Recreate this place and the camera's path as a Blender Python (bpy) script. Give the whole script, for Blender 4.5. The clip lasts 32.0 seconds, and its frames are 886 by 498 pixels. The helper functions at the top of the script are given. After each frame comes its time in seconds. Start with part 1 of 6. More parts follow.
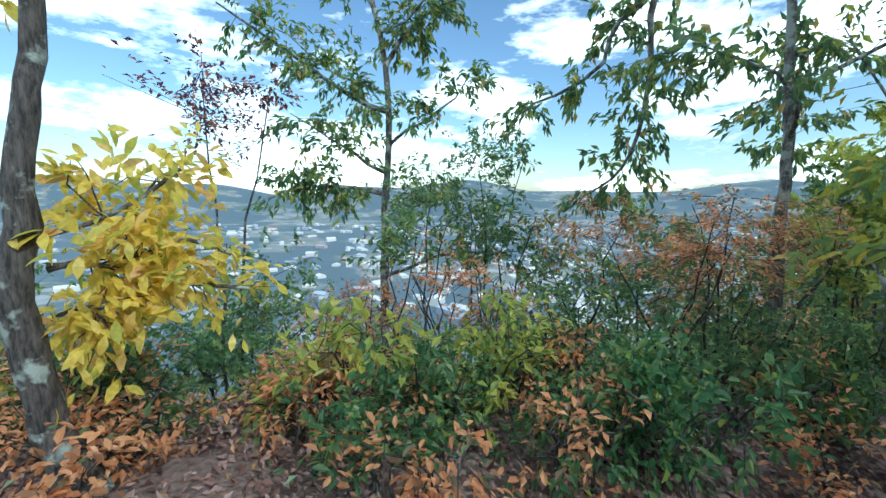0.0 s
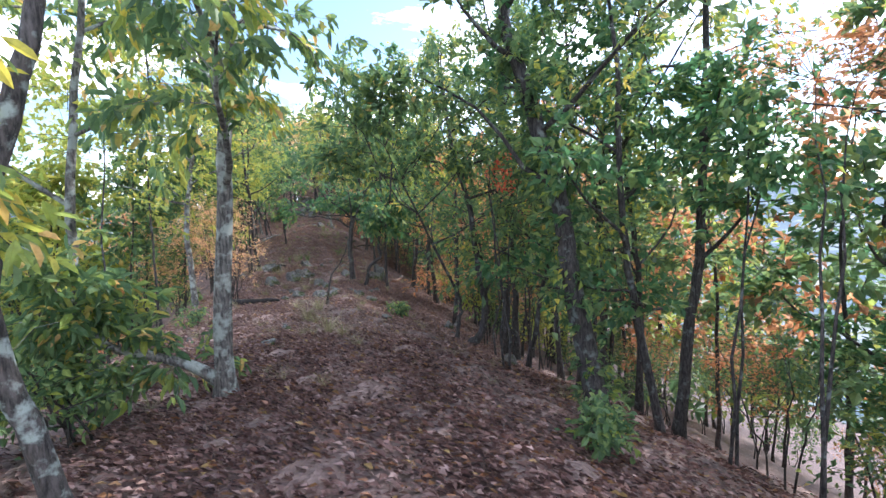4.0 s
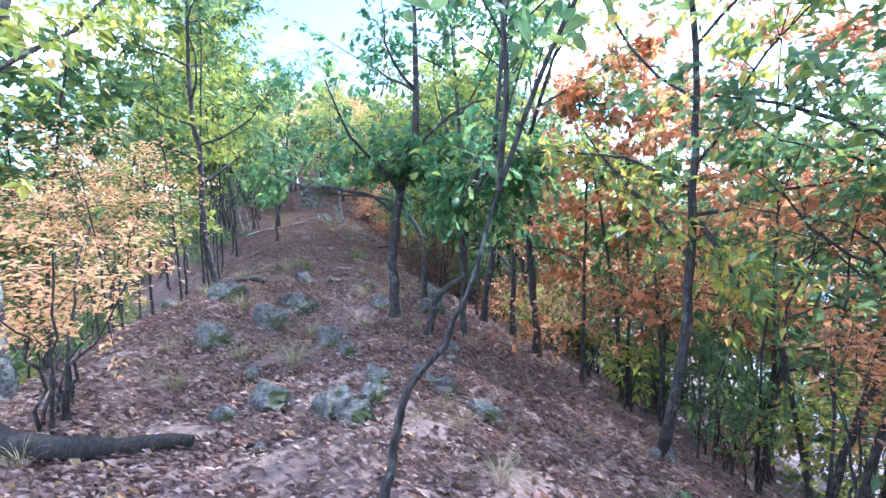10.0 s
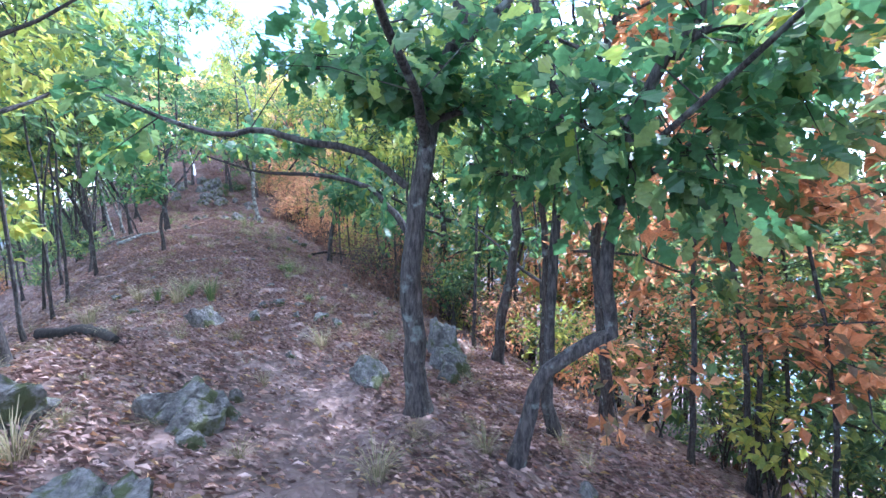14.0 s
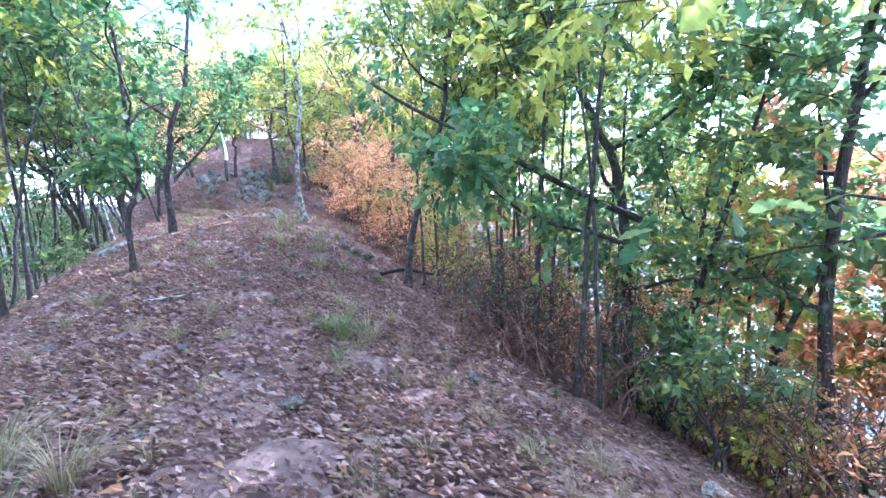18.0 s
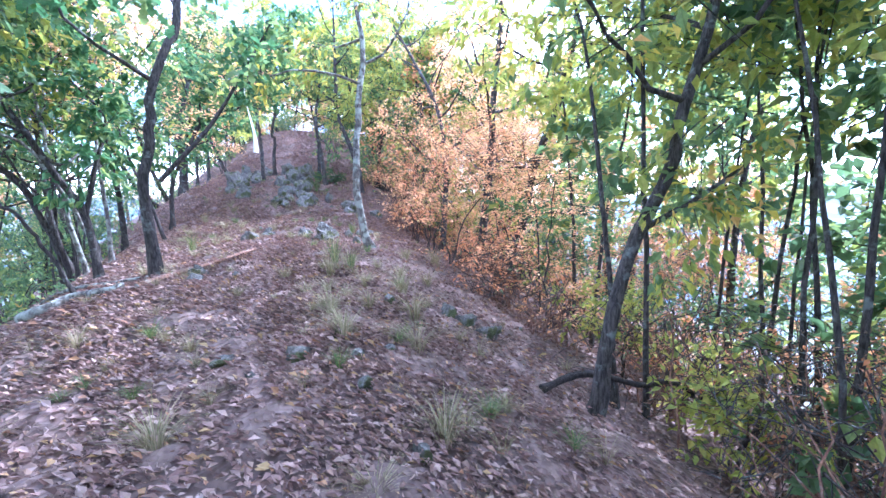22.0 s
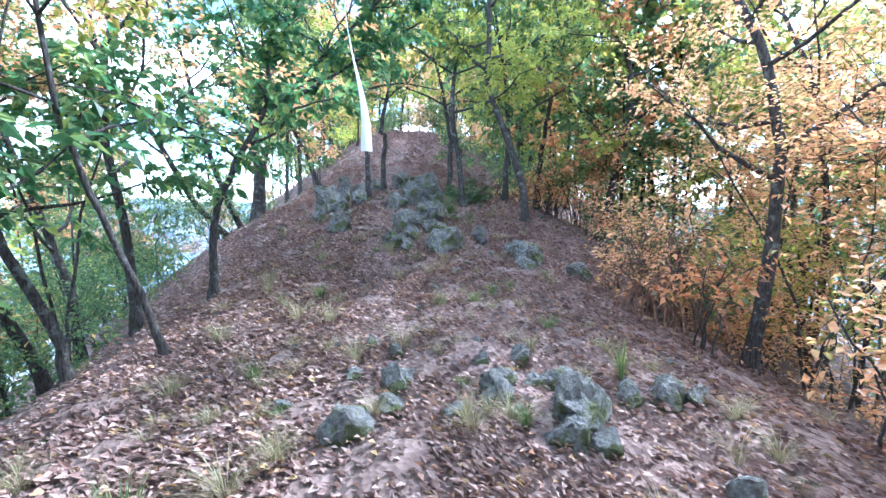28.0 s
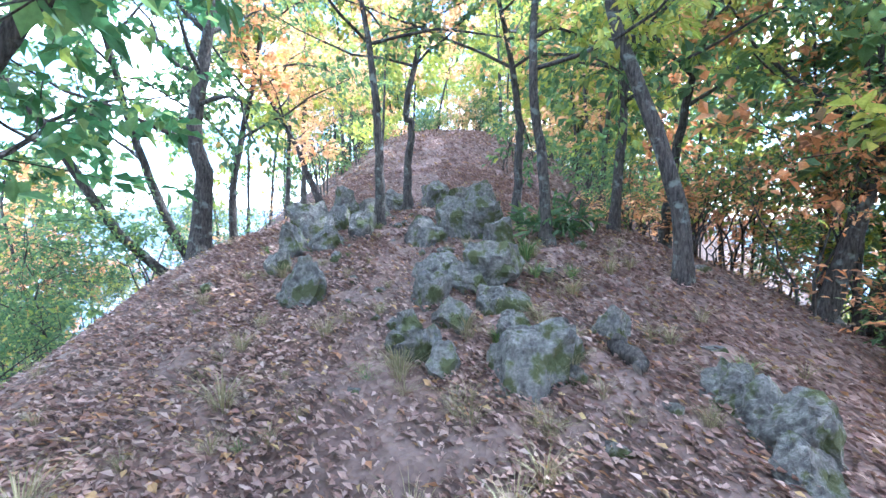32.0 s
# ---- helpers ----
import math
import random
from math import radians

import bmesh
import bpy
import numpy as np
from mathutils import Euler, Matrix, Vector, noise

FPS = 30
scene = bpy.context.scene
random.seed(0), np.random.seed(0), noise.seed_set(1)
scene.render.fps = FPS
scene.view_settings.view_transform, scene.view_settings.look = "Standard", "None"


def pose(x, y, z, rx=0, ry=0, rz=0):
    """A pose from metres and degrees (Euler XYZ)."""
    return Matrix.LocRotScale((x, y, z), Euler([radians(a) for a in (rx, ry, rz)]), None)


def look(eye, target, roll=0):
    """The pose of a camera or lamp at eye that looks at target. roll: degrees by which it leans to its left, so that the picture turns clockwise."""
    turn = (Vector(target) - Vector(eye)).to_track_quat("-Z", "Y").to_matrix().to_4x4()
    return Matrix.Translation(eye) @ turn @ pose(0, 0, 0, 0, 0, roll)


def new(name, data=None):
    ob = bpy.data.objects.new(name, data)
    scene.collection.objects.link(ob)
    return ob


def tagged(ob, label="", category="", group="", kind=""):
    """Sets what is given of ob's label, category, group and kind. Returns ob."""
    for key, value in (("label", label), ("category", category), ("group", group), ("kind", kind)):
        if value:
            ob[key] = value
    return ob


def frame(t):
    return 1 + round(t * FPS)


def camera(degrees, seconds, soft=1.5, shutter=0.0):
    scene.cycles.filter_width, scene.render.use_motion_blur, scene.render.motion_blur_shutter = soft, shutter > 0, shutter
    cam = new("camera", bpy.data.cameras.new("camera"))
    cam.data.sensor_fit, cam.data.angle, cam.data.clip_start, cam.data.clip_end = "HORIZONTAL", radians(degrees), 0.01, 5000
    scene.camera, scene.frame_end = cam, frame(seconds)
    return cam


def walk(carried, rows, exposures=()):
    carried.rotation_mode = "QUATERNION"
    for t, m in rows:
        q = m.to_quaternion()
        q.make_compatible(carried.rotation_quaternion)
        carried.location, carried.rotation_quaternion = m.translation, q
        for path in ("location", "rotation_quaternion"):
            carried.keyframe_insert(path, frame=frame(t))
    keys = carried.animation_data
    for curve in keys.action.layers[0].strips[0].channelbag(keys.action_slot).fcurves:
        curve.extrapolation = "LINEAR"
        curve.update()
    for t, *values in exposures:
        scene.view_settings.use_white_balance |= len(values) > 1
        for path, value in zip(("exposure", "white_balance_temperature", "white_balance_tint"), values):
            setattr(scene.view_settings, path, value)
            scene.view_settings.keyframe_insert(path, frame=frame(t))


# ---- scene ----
PATH = [
    (0, (-0.007, 0.486, 0.483), (-1.918, 1.017, 0.222), 0.3),
    (0.5, (0.005, 0.466, 0.492), (-1.871, 1.112, 0.240), 0.2),
    (1, (0.043, 0.472, 0.522), (-1.715, 1.395, 0.277), -0.7),
    (1.5, (0.028, 0.654, 0.495), (-1.474, 1.955, 0.269), -1.2),
    (2, (0.132, 0.718, 0.496), (-1.036, 2.327, 0.278), -1.5),
    (2.5, (0.138, 0.742, 0.510), (-0.553, 2.604, 0.274), -2.0),
    (3, (0.171, 1.161, 0.411), (-0.042, 3.137, 0.186), -2.1),
    (3.5, (0.128, 1.448, 0.374), (0.412, 3.417, 0.166), -2.1),
    (4, (0.155, 1.839, 0.304), (0.577, 3.783, 0.099), -2.0),
    (4.5, (0.176, 2.243, 0.239), (0.772, 4.141, 0.040), -2.3),
    (6.5, (0.560, 5.672, -0.102), (1.555, 7.392, -0.331), -1.9),
    (7, (0.438, 6.306, -0.141), (1.181, 8.148, -0.376), -1.2),
    (7.5, (0.424, 6.900, -0.190), (1.119, 8.762, -0.412), -1.4),
    (8, (0.328, 7.497, -0.203), (1.009, 9.365, -0.421), -1.3),
    (8.5, (0.118, 8.028, -0.253), (0.745, 9.917, -0.448), -0.3),
    (9, (-0.073, 8.584, -0.261), (0.464, 10.500, -0.464), -0.3),
    (9.5, (-0.338, 9.096, -0.262), (0.086, 11.039, -0.467), 0.0),
    (10, (-0.534, 9.574, -0.287), (-0.123, 11.522, -0.480), -0.3),
    (10.5, (-0.738, 10.055, -0.284), (-0.288, 11.994, -0.476), -0.3),
    (11, (-0.917, 10.448, -0.288), (-0.371, 12.364, -0.467), -1.1),
    (11.5, (-0.874, 10.918, -0.350), (-0.128, 12.764, -0.538), -1.6),
    (12, (-0.904, 11.340, -0.380), (-0.048, 13.137, -0.567), -1.4),
    (12.5, (-0.899, 11.835, -0.413), (0.032, 13.594, -0.607), -1.7),
    (13, (-0.871, 12.372, -0.462), (0.071, 14.123, -0.674), -1.2),
    (13.5, (-0.887, 13.055, -0.508), (-0.057, 14.862, -0.720), -0.7),
    (14, (-0.942, 13.550, -0.494), (-0.165, 15.381, -0.692), -0.9),
    (14.5, (-0.921, 14.036, -0.468), (-0.176, 15.879, -0.685), -0.8),
    (16.5, (-0.462, 17.631, -0.812), (0.336, 19.455, -0.997), -1.5),
    (17, (-0.429, 18.239, -0.798), (0.337, 20.077, -0.983), -1.5),
    (17.5, (-0.454, 18.906, -0.725), (0.150, 20.802, -0.925), -1.0),
    (18, (-0.599, 19.467, -0.654), (-0.059, 21.383, -0.853), -1.3),
    (18.5, (-0.697, 20.116, -0.674), (-0.168, 22.034, -0.872), -1.4),
    (19, (-0.785, 20.800, -0.546), (-0.311, 22.734, -0.737), -1.0),
    (19.5, (-0.885, 21.390, -0.435), (-0.433, 23.329, -0.621), -1.7),
    (20, (-0.886, 21.882, -0.392), (-0.387, 23.809, -0.587), -2.1),
    (20.5, (-0.915, 22.437, -0.337), (-0.413, 24.363, -0.540), -1.9),
    (21, (-0.941, 23.054, -0.295), (-0.400, 24.970, -0.494), -1.8),
    (21.5, (-0.990, 23.705, -0.251), (-0.446, 25.618, -0.456), -1.7),
    (22, (-1.131, 24.391, -0.201), (-0.773, 26.347, -0.418), -1.0),
    (22.5, (-1.202, 24.886, -0.089), (-1.016, 26.866, -0.305), -1.2),
    (23, (-1.293, 25.592, -0.012), (-1.363, 27.579, -0.233), -0.5),
    (23.5, (-1.531, 26.330, 0.020), (-1.701, 28.311, -0.195), -0.0),
    (24, (-1.748, 26.858, 0.072), (-1.936, 28.837, -0.145), 0.4),
    (24.5, (-2.025, 27.345, 0.188), (-2.282, 29.318, -0.013), 0.6),
    (25, (-2.268, 27.813, 0.250), (-2.487, 29.791, 0.055), 0.4),
    (25.5, (-2.288, 28.341, 0.302), (-2.493, 30.321, 0.100), 0.1),
    (27.5, (-2.722, 30.560, 0.469), (-2.774, 32.551, 0.284), -0.1),
    (28, (-2.798, 31.083, 0.493), (-2.847, 33.074, 0.307), -0.6),
    (28.5, (-2.831, 31.465, 0.516), (-3.030, 33.447, 0.339), 0.1),
    (29, (-2.868, 31.768, 0.525), (-3.457, 33.671, 0.339), 0.9),
    (29.5, (-2.859, 32.325, 0.552), (-3.504, 34.207, 0.349), 0.7),
    (30, (-2.839, 33.007, 0.576), (-3.456, 34.898, 0.371), 0.3),
    (30.5, (-2.892, 33.641, 0.673), (-3.456, 35.549, 0.472), 0.4),
    (31, (-2.999, 34.369, 0.773), (-3.354, 36.330, 0.600), 0.3),
    (31.5, (-3.148, 34.946, 0.859), (-3.436, 36.916, 0.678), 0.3),
    (32, (-3.287, 35.595, 0.898), (-3.508, 37.578, 0.752), -0.0),
]
cam = camera(93, 32.0, soft=1.5, shutter=0.03)
EXPOSURES = [(0, .25, 5500, -6), (2, .65, 5700, 1), (3, 1.0, 5750, 9), (4, 1.35, 5900, 14), (7, 2.3, 5100, 16), (11, 2.0, 4980, 15), (14, 2.25, 4950, 17), (18, 2.68, 4920, 23), (21, 2.65, 4880, 23), (24, 2.5, 4850, 16), (28, 2.34, 4950, 7), (32, 2.7, 5080, 8)]
walk(cam, [(t, look(eye, target, roll)) for t, eye, target, roll in PATH], EXPOSURES)

# ---- sky and sun ----
SUN_TURN, SUN_UP = radians(62), radians(44)


def nodes_of(owner):
    owner.use_nodes = True
    owner.node_tree.nodes.clear()
    return owner.node_tree.nodes, owner.node_tree.links


def node(ns, kind, **values):
    n = ns.new(kind)
    for key, value in values.items():
        if key in n.inputs:
            n.inputs[key].default_value = value
        else:
            setattr(n, key, value)
    return n


world = bpy.data.worlds.new("sky")
scene.world = world
ns, ls = nodes_of(world)
sky = node(ns, "ShaderNodeTexSky", sky_type="NISHITA", sun_disc=False, sun_elevation=SUN_UP, sun_rotation=SUN_TURN, air_density=1.0, dust_density=.6, ozone_density=2.0)
where = node(ns, "ShaderNodeTexCoord")
stretch = node(ns, "ShaderNodeMapping")
stretch.inputs["Scale"].default_value = (1.5, 1.5, 5.0)
puffs = node(ns, "ShaderNodeTexNoise", Scale=1.7, Detail=7.0, Roughness=.62)
cover = node(ns, "ShaderNodeValToRGB")
cover.color_ramp.elements[0].position, cover.color_ramp.elements[1].position = .48, .62
mix = node(ns, "ShaderNodeMixRGB")
mix.inputs["Color2"].default_value = (15, 15.3, 15.8, 1)
back = node(ns, "ShaderNodeBackground", Strength=.15)
out = node(ns, "ShaderNodeOutputWorld")
ls.new(where.outputs["Generated"], stretch.inputs["Vector"])
ls.new(stretch.outputs[0], puffs.inputs["Vector"])
ls.new(puffs.outputs["Fac"], cover.inputs["Fac"])
ls.new(cover.outputs["Color"], mix.inputs["Fac"])
ls.new(sky.outputs[0], mix.inputs["Color1"])
ls.new(mix.outputs[0], back.inputs["Color"])
ls.new(back.outputs[0], out.inputs["Surface"])

sun = new("sun", bpy.data.lights.new("sun", "SUN"))
sun.data.energy, sun.data.angle, sun.data.color = 2.2, radians(.6), (1, .97, .92)
toward = Vector((math.sin(SUN_TURN) * math.cos(SUN_UP), math.cos(SUN_TURN) * math.cos(SUN_UP), math.sin(SUN_UP)))
sun.matrix_world = look(toward * 60, (0, 0, 0))

# ---- materials ----


def material(name):
    m = bpy.data.materials.new(name)
    return m, *nodes_of(m)


def ramp(ns, stops):
    r = node(ns, "ShaderNodeValToRGB")
    e = r.color_ramp.elements
    while len(e) < len(stops):
        e.new(.5)
    for k, (at, colour) in zip(e, stops):
        k.position, k.color = at, (*colour, 1)
    return r


def leaf_material(name, stops, through_light=.5, gloss=.45):
    m, ns, ls = material(name)
    island = node(ns, "ShaderNodeNewGeometry")
    colour = ramp(ns, stops)
    spot = node(ns, "ShaderNodeTexNoise", Scale=38.0, Detail=3.0)
    tone = node(ns, "ShaderNodeHueSaturation")
    place = node(ns, "ShaderNodeTexCoord")
    span = node(ns, "ShaderNodeMapRange")
    span.inputs["To Min"].default_value, span.inputs["To Max"].default_value = .6, 1.35
    face = node(ns, "ShaderNodeBsdfPrincipled", Roughness=gloss)
    glow = node(ns, "ShaderNodeBsdfTranslucent")
    lit = node(ns, "ShaderNodeHueSaturation", Value=1.55)
    both = node(ns, "ShaderNodeMixShader", Fac=through_light)
    out = node(ns, "ShaderNodeOutputMaterial")
    ls.new(island.outputs["Random Per Island"], colour.inputs["Fac"])
    ls.new(place.outputs["Object"], spot.inputs["Vector"])
    ls.new(spot.outputs["Fac"], span.inputs["Value"])
    ls.new(span.outputs[0], tone.inputs["Value"])
    ls.new(colour.outputs[0], tone.inputs["Color"])
    ls.new(tone.outputs[0], face.inputs["Base Color"])
    ls.new(tone.outputs[0], lit.inputs["Color"])
    ls.new(lit.outputs[0], glow.inputs["Color"])
    ls.new(face.outputs[0], both.inputs[1])
    ls.new(glow.outputs[0], both.inputs[2])
    ls.new(both.outputs[0], out.inputs["Surface"])
    return m


G1, G2, G3 = (.07, .13, .06), (.125, .205, .085), (.215, .285, .1)
YG, YE, OC = (.33, .38, .07), (.66, .52, .09), (.6, .37, .14)
OR, RU, BR, RD = (.7, .38, .19), (.5, .21, .09), (.22, .14, .085), (.66, .12, .07)
LEAF = {
    "green": leaf_material("leaf_green", [(0, G1), (.5, G2), (.85, G3), (.97, YG), (1, OC)]),
    "oak": leaf_material("leaf_oak", [(0, (.05, .12, .05)), (.55, (.085, .185, .075)), (.92, G3), (1, YG)], .6, .4),
    "chestnut": leaf_material("leaf_chestnut", [(0, G1), (.4, G2), (.75, G3), (.9, YG), (1, OC)]),
    "turning": leaf_material("leaf_turning", [(0, G2), (.35, G3), (.65, YG), (.88, YE), (1, OC)]),
    "yellow": leaf_material("leaf_yellow", [(0, G3), (.3, YG), (.75, (.38, .38, .085)), (1, (.55, .47, .1))]),
    "gold": leaf_material("leaf_gold", [(0, YG), (.3, YE), (.75, (.75, .6, .13)), (1, OC)]),
    "orange": leaf_material("leaf_orange", [(0, (.45, .42, .12)), (.12, (.66, .46, .2)), (.4, (.68, .4, .2)), (.7, OR), (.92, (.78, .5, .3)), (1, RU)]),
    "rust": leaf_material("leaf_rust", [(0, G2), (.12, BR), (.4, RU), (.8, OR), (1, (.62, .26, .1))]),
    "purple": leaf_material("leaf_purple", [(0, (.05, .03, .05)), (.6, (.12, .04, .06)), (1, RU)]),
    "red": leaf_material("leaf_red", [(0, RD), (.6, (.55, .12, .06)), (1, OR)]),
    "brown": leaf_material("leaf_brown", [(0, (.06, .04, .03)), (.6, (.15, .1, .07)), (1, (.28, .17, .09))]),
    "pine": leaf_material("needle_green", [(0, G1), (.7, (.07, .14, .04)), (1, G3)], .2),
}


def bark_material(name, dark, light, lichen, amount, scale=9):
    m, ns, ls = material(name)
    place = node(ns, "ShaderNodeTexCoord")
    long = node(ns, "ShaderNodeMapping")
    long.inputs["Scale"].default_value = (1, 1, .22)
    ridges = node(ns, "ShaderNodeTexNoise", Scale=scale * 5.0, Detail=6.0, Roughness=.65)
    blotch = node(ns, "ShaderNodeTexNoise", Scale=scale * .8, Detail=5.0, Roughness=.6)
    wood = ramp(ns, [(.38, dark), (.62, light)])
    patch = ramp(ns, [(1 - amount - .06, (0, 0, 0)), (1 - amount + .04, (1, 1, 1))])
    both = node(ns, "ShaderNodeMixRGB")
    both.inputs["Color2"].default_value = (*lichen, 1)
    relief = node(ns, "ShaderNodeBump", Strength=.9, Distance=.02)
    face = node(ns, "ShaderNodeBsdfPrincipled", Roughness=.9)
    out = node(ns, "ShaderNodeOutputMaterial")
    ls.new(place.outputs["Object"], long.inputs["Vector"])
    ls.new(long.outputs[0], ridges.inputs["Vector"])
    ls.new(place.outputs["Object"], blotch.inputs["Vector"])
    ls.new(ridges.outputs["Fac"], wood.inputs["Fac"])
    ls.new(blotch.outputs["Fac"], patch.inputs["Fac"])
    ls.new(patch.outputs[0], both.inputs["Fac"])
    ls.new(wood.outputs[0], both.inputs["Color1"])
    ls.new(both.outputs[0], face.inputs["Base Color"])
    ls.new(ridges.outputs["Fac"], relief.inputs["Height"])
    ls.new(relief.outputs[0], face.inputs["Normal"])
    ls.new(face.outputs[0], out.inputs["Surface"])
    return m


BARK = {
    "dark": bark_material("bark_dark", (.013, .011, .01), (.085, .072, .066), (.15, .165, .15), .38),
    "grey": bark_material("bark_grey", (.045, .04, .037), (.2, .18, .16), (.34, .36, .32), .46),
    "pale": bark_material("bark_pale", (.09, .08, .07), (.3, .275, .25), (.42, .43, .4), .5),
    "lichen": bark_material("bark_lichen", (.025, .022, .02), (.13, .11, .1), (.36, .4, .36), .4),
    "rotten": bark_material("bark_rotten", (.006, .005, .005), (.045, .035, .03), (.09, .085, .08), .2),
    "dead": bark_material("bark_dead", (.1, .05, .035), (.34, .19, .13), (.4, .35, .3), .38),
}


def soil_material():
    """Reddish-brown earth under leaf litter, paler and barer along the trodden line; far below, fields and woods with
    the blue of haze put into their colour.
    """
    m, ns, ls = material("forest_floor")
    place = node(ns, "ShaderNodeTexCoord")
    big = node(ns, "ShaderNodeTexNoise", Scale=.55, Detail=4.0)
    mid = node(ns, "ShaderNodeTexNoise", Scale=5.0, Detail=5.0, Roughness=.7)
    litter = node(ns, "ShaderNodeTexVoronoi", Scale=21.0)
    grain = node(ns, "ShaderNodeTexNoise", Scale=90.0, Detail=4.0)
    leaves = ramp(ns, [(0, (.07, .045, .038)), (.3, (.14, .088, .075)), (.6, (.21, .138, .118)), (.85, (.3, .21, .18)), (1, (.12, .07, .058))])
    earth = ramp(ns, [(.3, (.095, .062, .052)), (.6, (.165, .115, .1)), (.8, (.24, .18, .155))])
    pick = ramp(ns, [(.42, (0, 0, 0)), (.6, (1, 1, 1))])
    both = node(ns, "ShaderNodeMixRGB")
    shade = node(ns, "ShaderNodeMixRGB", blend_type="MULTIPLY", Fac=.5)
    relief = node(ns, "ShaderNodeBump", Strength=.8, Distance=.03)
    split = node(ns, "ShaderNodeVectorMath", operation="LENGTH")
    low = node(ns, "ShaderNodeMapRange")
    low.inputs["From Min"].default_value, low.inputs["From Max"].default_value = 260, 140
    fields = node(ns, "ShaderNodeTexVoronoi", Scale=.022)
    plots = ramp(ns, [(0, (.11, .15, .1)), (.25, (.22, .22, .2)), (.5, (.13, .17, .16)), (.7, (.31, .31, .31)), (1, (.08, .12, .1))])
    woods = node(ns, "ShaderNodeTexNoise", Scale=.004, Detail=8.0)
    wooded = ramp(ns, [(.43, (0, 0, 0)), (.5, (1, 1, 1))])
    # Distance haze painted in: far woods and hills get a blue-grey base colour.
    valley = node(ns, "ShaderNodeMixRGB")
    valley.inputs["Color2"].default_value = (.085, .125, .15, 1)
    final = node(ns, "ShaderNodeMixRGB")
    face = node(ns, "ShaderNodeBsdfPrincipled", Roughness=.95)
    out = node(ns, "ShaderNodeOutputMaterial")
    for n in (big, mid, litter, grain, fields, woods):
        ls.new(place.outputs["Object"], n.inputs["Vector"])
    ls.new(litter.outputs["Color"], leaves.inputs["Fac"])
    ls.new(mid.outputs["Fac"], earth.inputs["Fac"])
    ls.new(big.outputs["Fac"], pick.inputs["Fac"])
    ls.new(pick.outputs[0], both.inputs["Fac"])
    ls.new(earth.outputs[0], both.inputs["Color1"])
    ls.new(leaves.outputs[0], both.inputs["Color2"])
    ls.new(both.outputs[0], shade.inputs["Color1"])
    ls.new(grain.outputs["Color"], shade.inputs["Color2"])
    ls.new(place.outputs["Object"], split.inputs[0])
    ls.new(split.outputs["Value"], low.inputs["Value"])
    ls.new(fields.outputs["Color"], plots.inputs["Fac"])
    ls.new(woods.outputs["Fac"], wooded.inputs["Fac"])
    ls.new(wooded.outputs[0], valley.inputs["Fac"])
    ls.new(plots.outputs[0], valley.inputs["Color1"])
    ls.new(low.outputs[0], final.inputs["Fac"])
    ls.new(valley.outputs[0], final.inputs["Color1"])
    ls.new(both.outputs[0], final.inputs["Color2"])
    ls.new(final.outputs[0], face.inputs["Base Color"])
    ls.new(litter.outputs["Distance"], relief.inputs["Height"])
    ls.new(relief.outputs[0], face.inputs["Normal"])
    ls.new(face.outputs[0], out.inputs["Surface"])
    return m


SOIL = soil_material()
LITTER = leaf_material("fallen_leaf", [(0, (.1, .06, .05)), (.18, (.175, .1, .083)), (.4, (.26, .16, .135)), (.65, (.345, .235, .2)), (.86, (.425, .315, .275)), (.94, (.37, .19, .1)), (1, (.43, .32, .15))], .12, .65)
# The litter colours again, darker, for the first stretch of trail.
DARK_LITTER = leaf_material("dark_fallen_leaf", [(0, (0.042, 0.022, 0.019)), (.18, (0.105, 0.054, 0.044)), (.4, (0.182, 0.098, 0.082)), (.65, (0.252, 0.152, 0.130)), (.86, (0.322, 0.221, 0.196)), (.94, (0.252, 0.108, 0.050)), (1, (0.315, 0.209, 0.082))], .12, .6)
STRAW = leaf_material("dry_grass", [(0, (.13, .14, .06)), (.4, (.24, .215, .11)), (1, (.38, .31, .2))], .3, .6)
BLADE = leaf_material("green_grass", [(0, (.06, .12, .035)), (.6, (.12, .18, .05)), (1, (.32, .3, .13))], .3, .5)


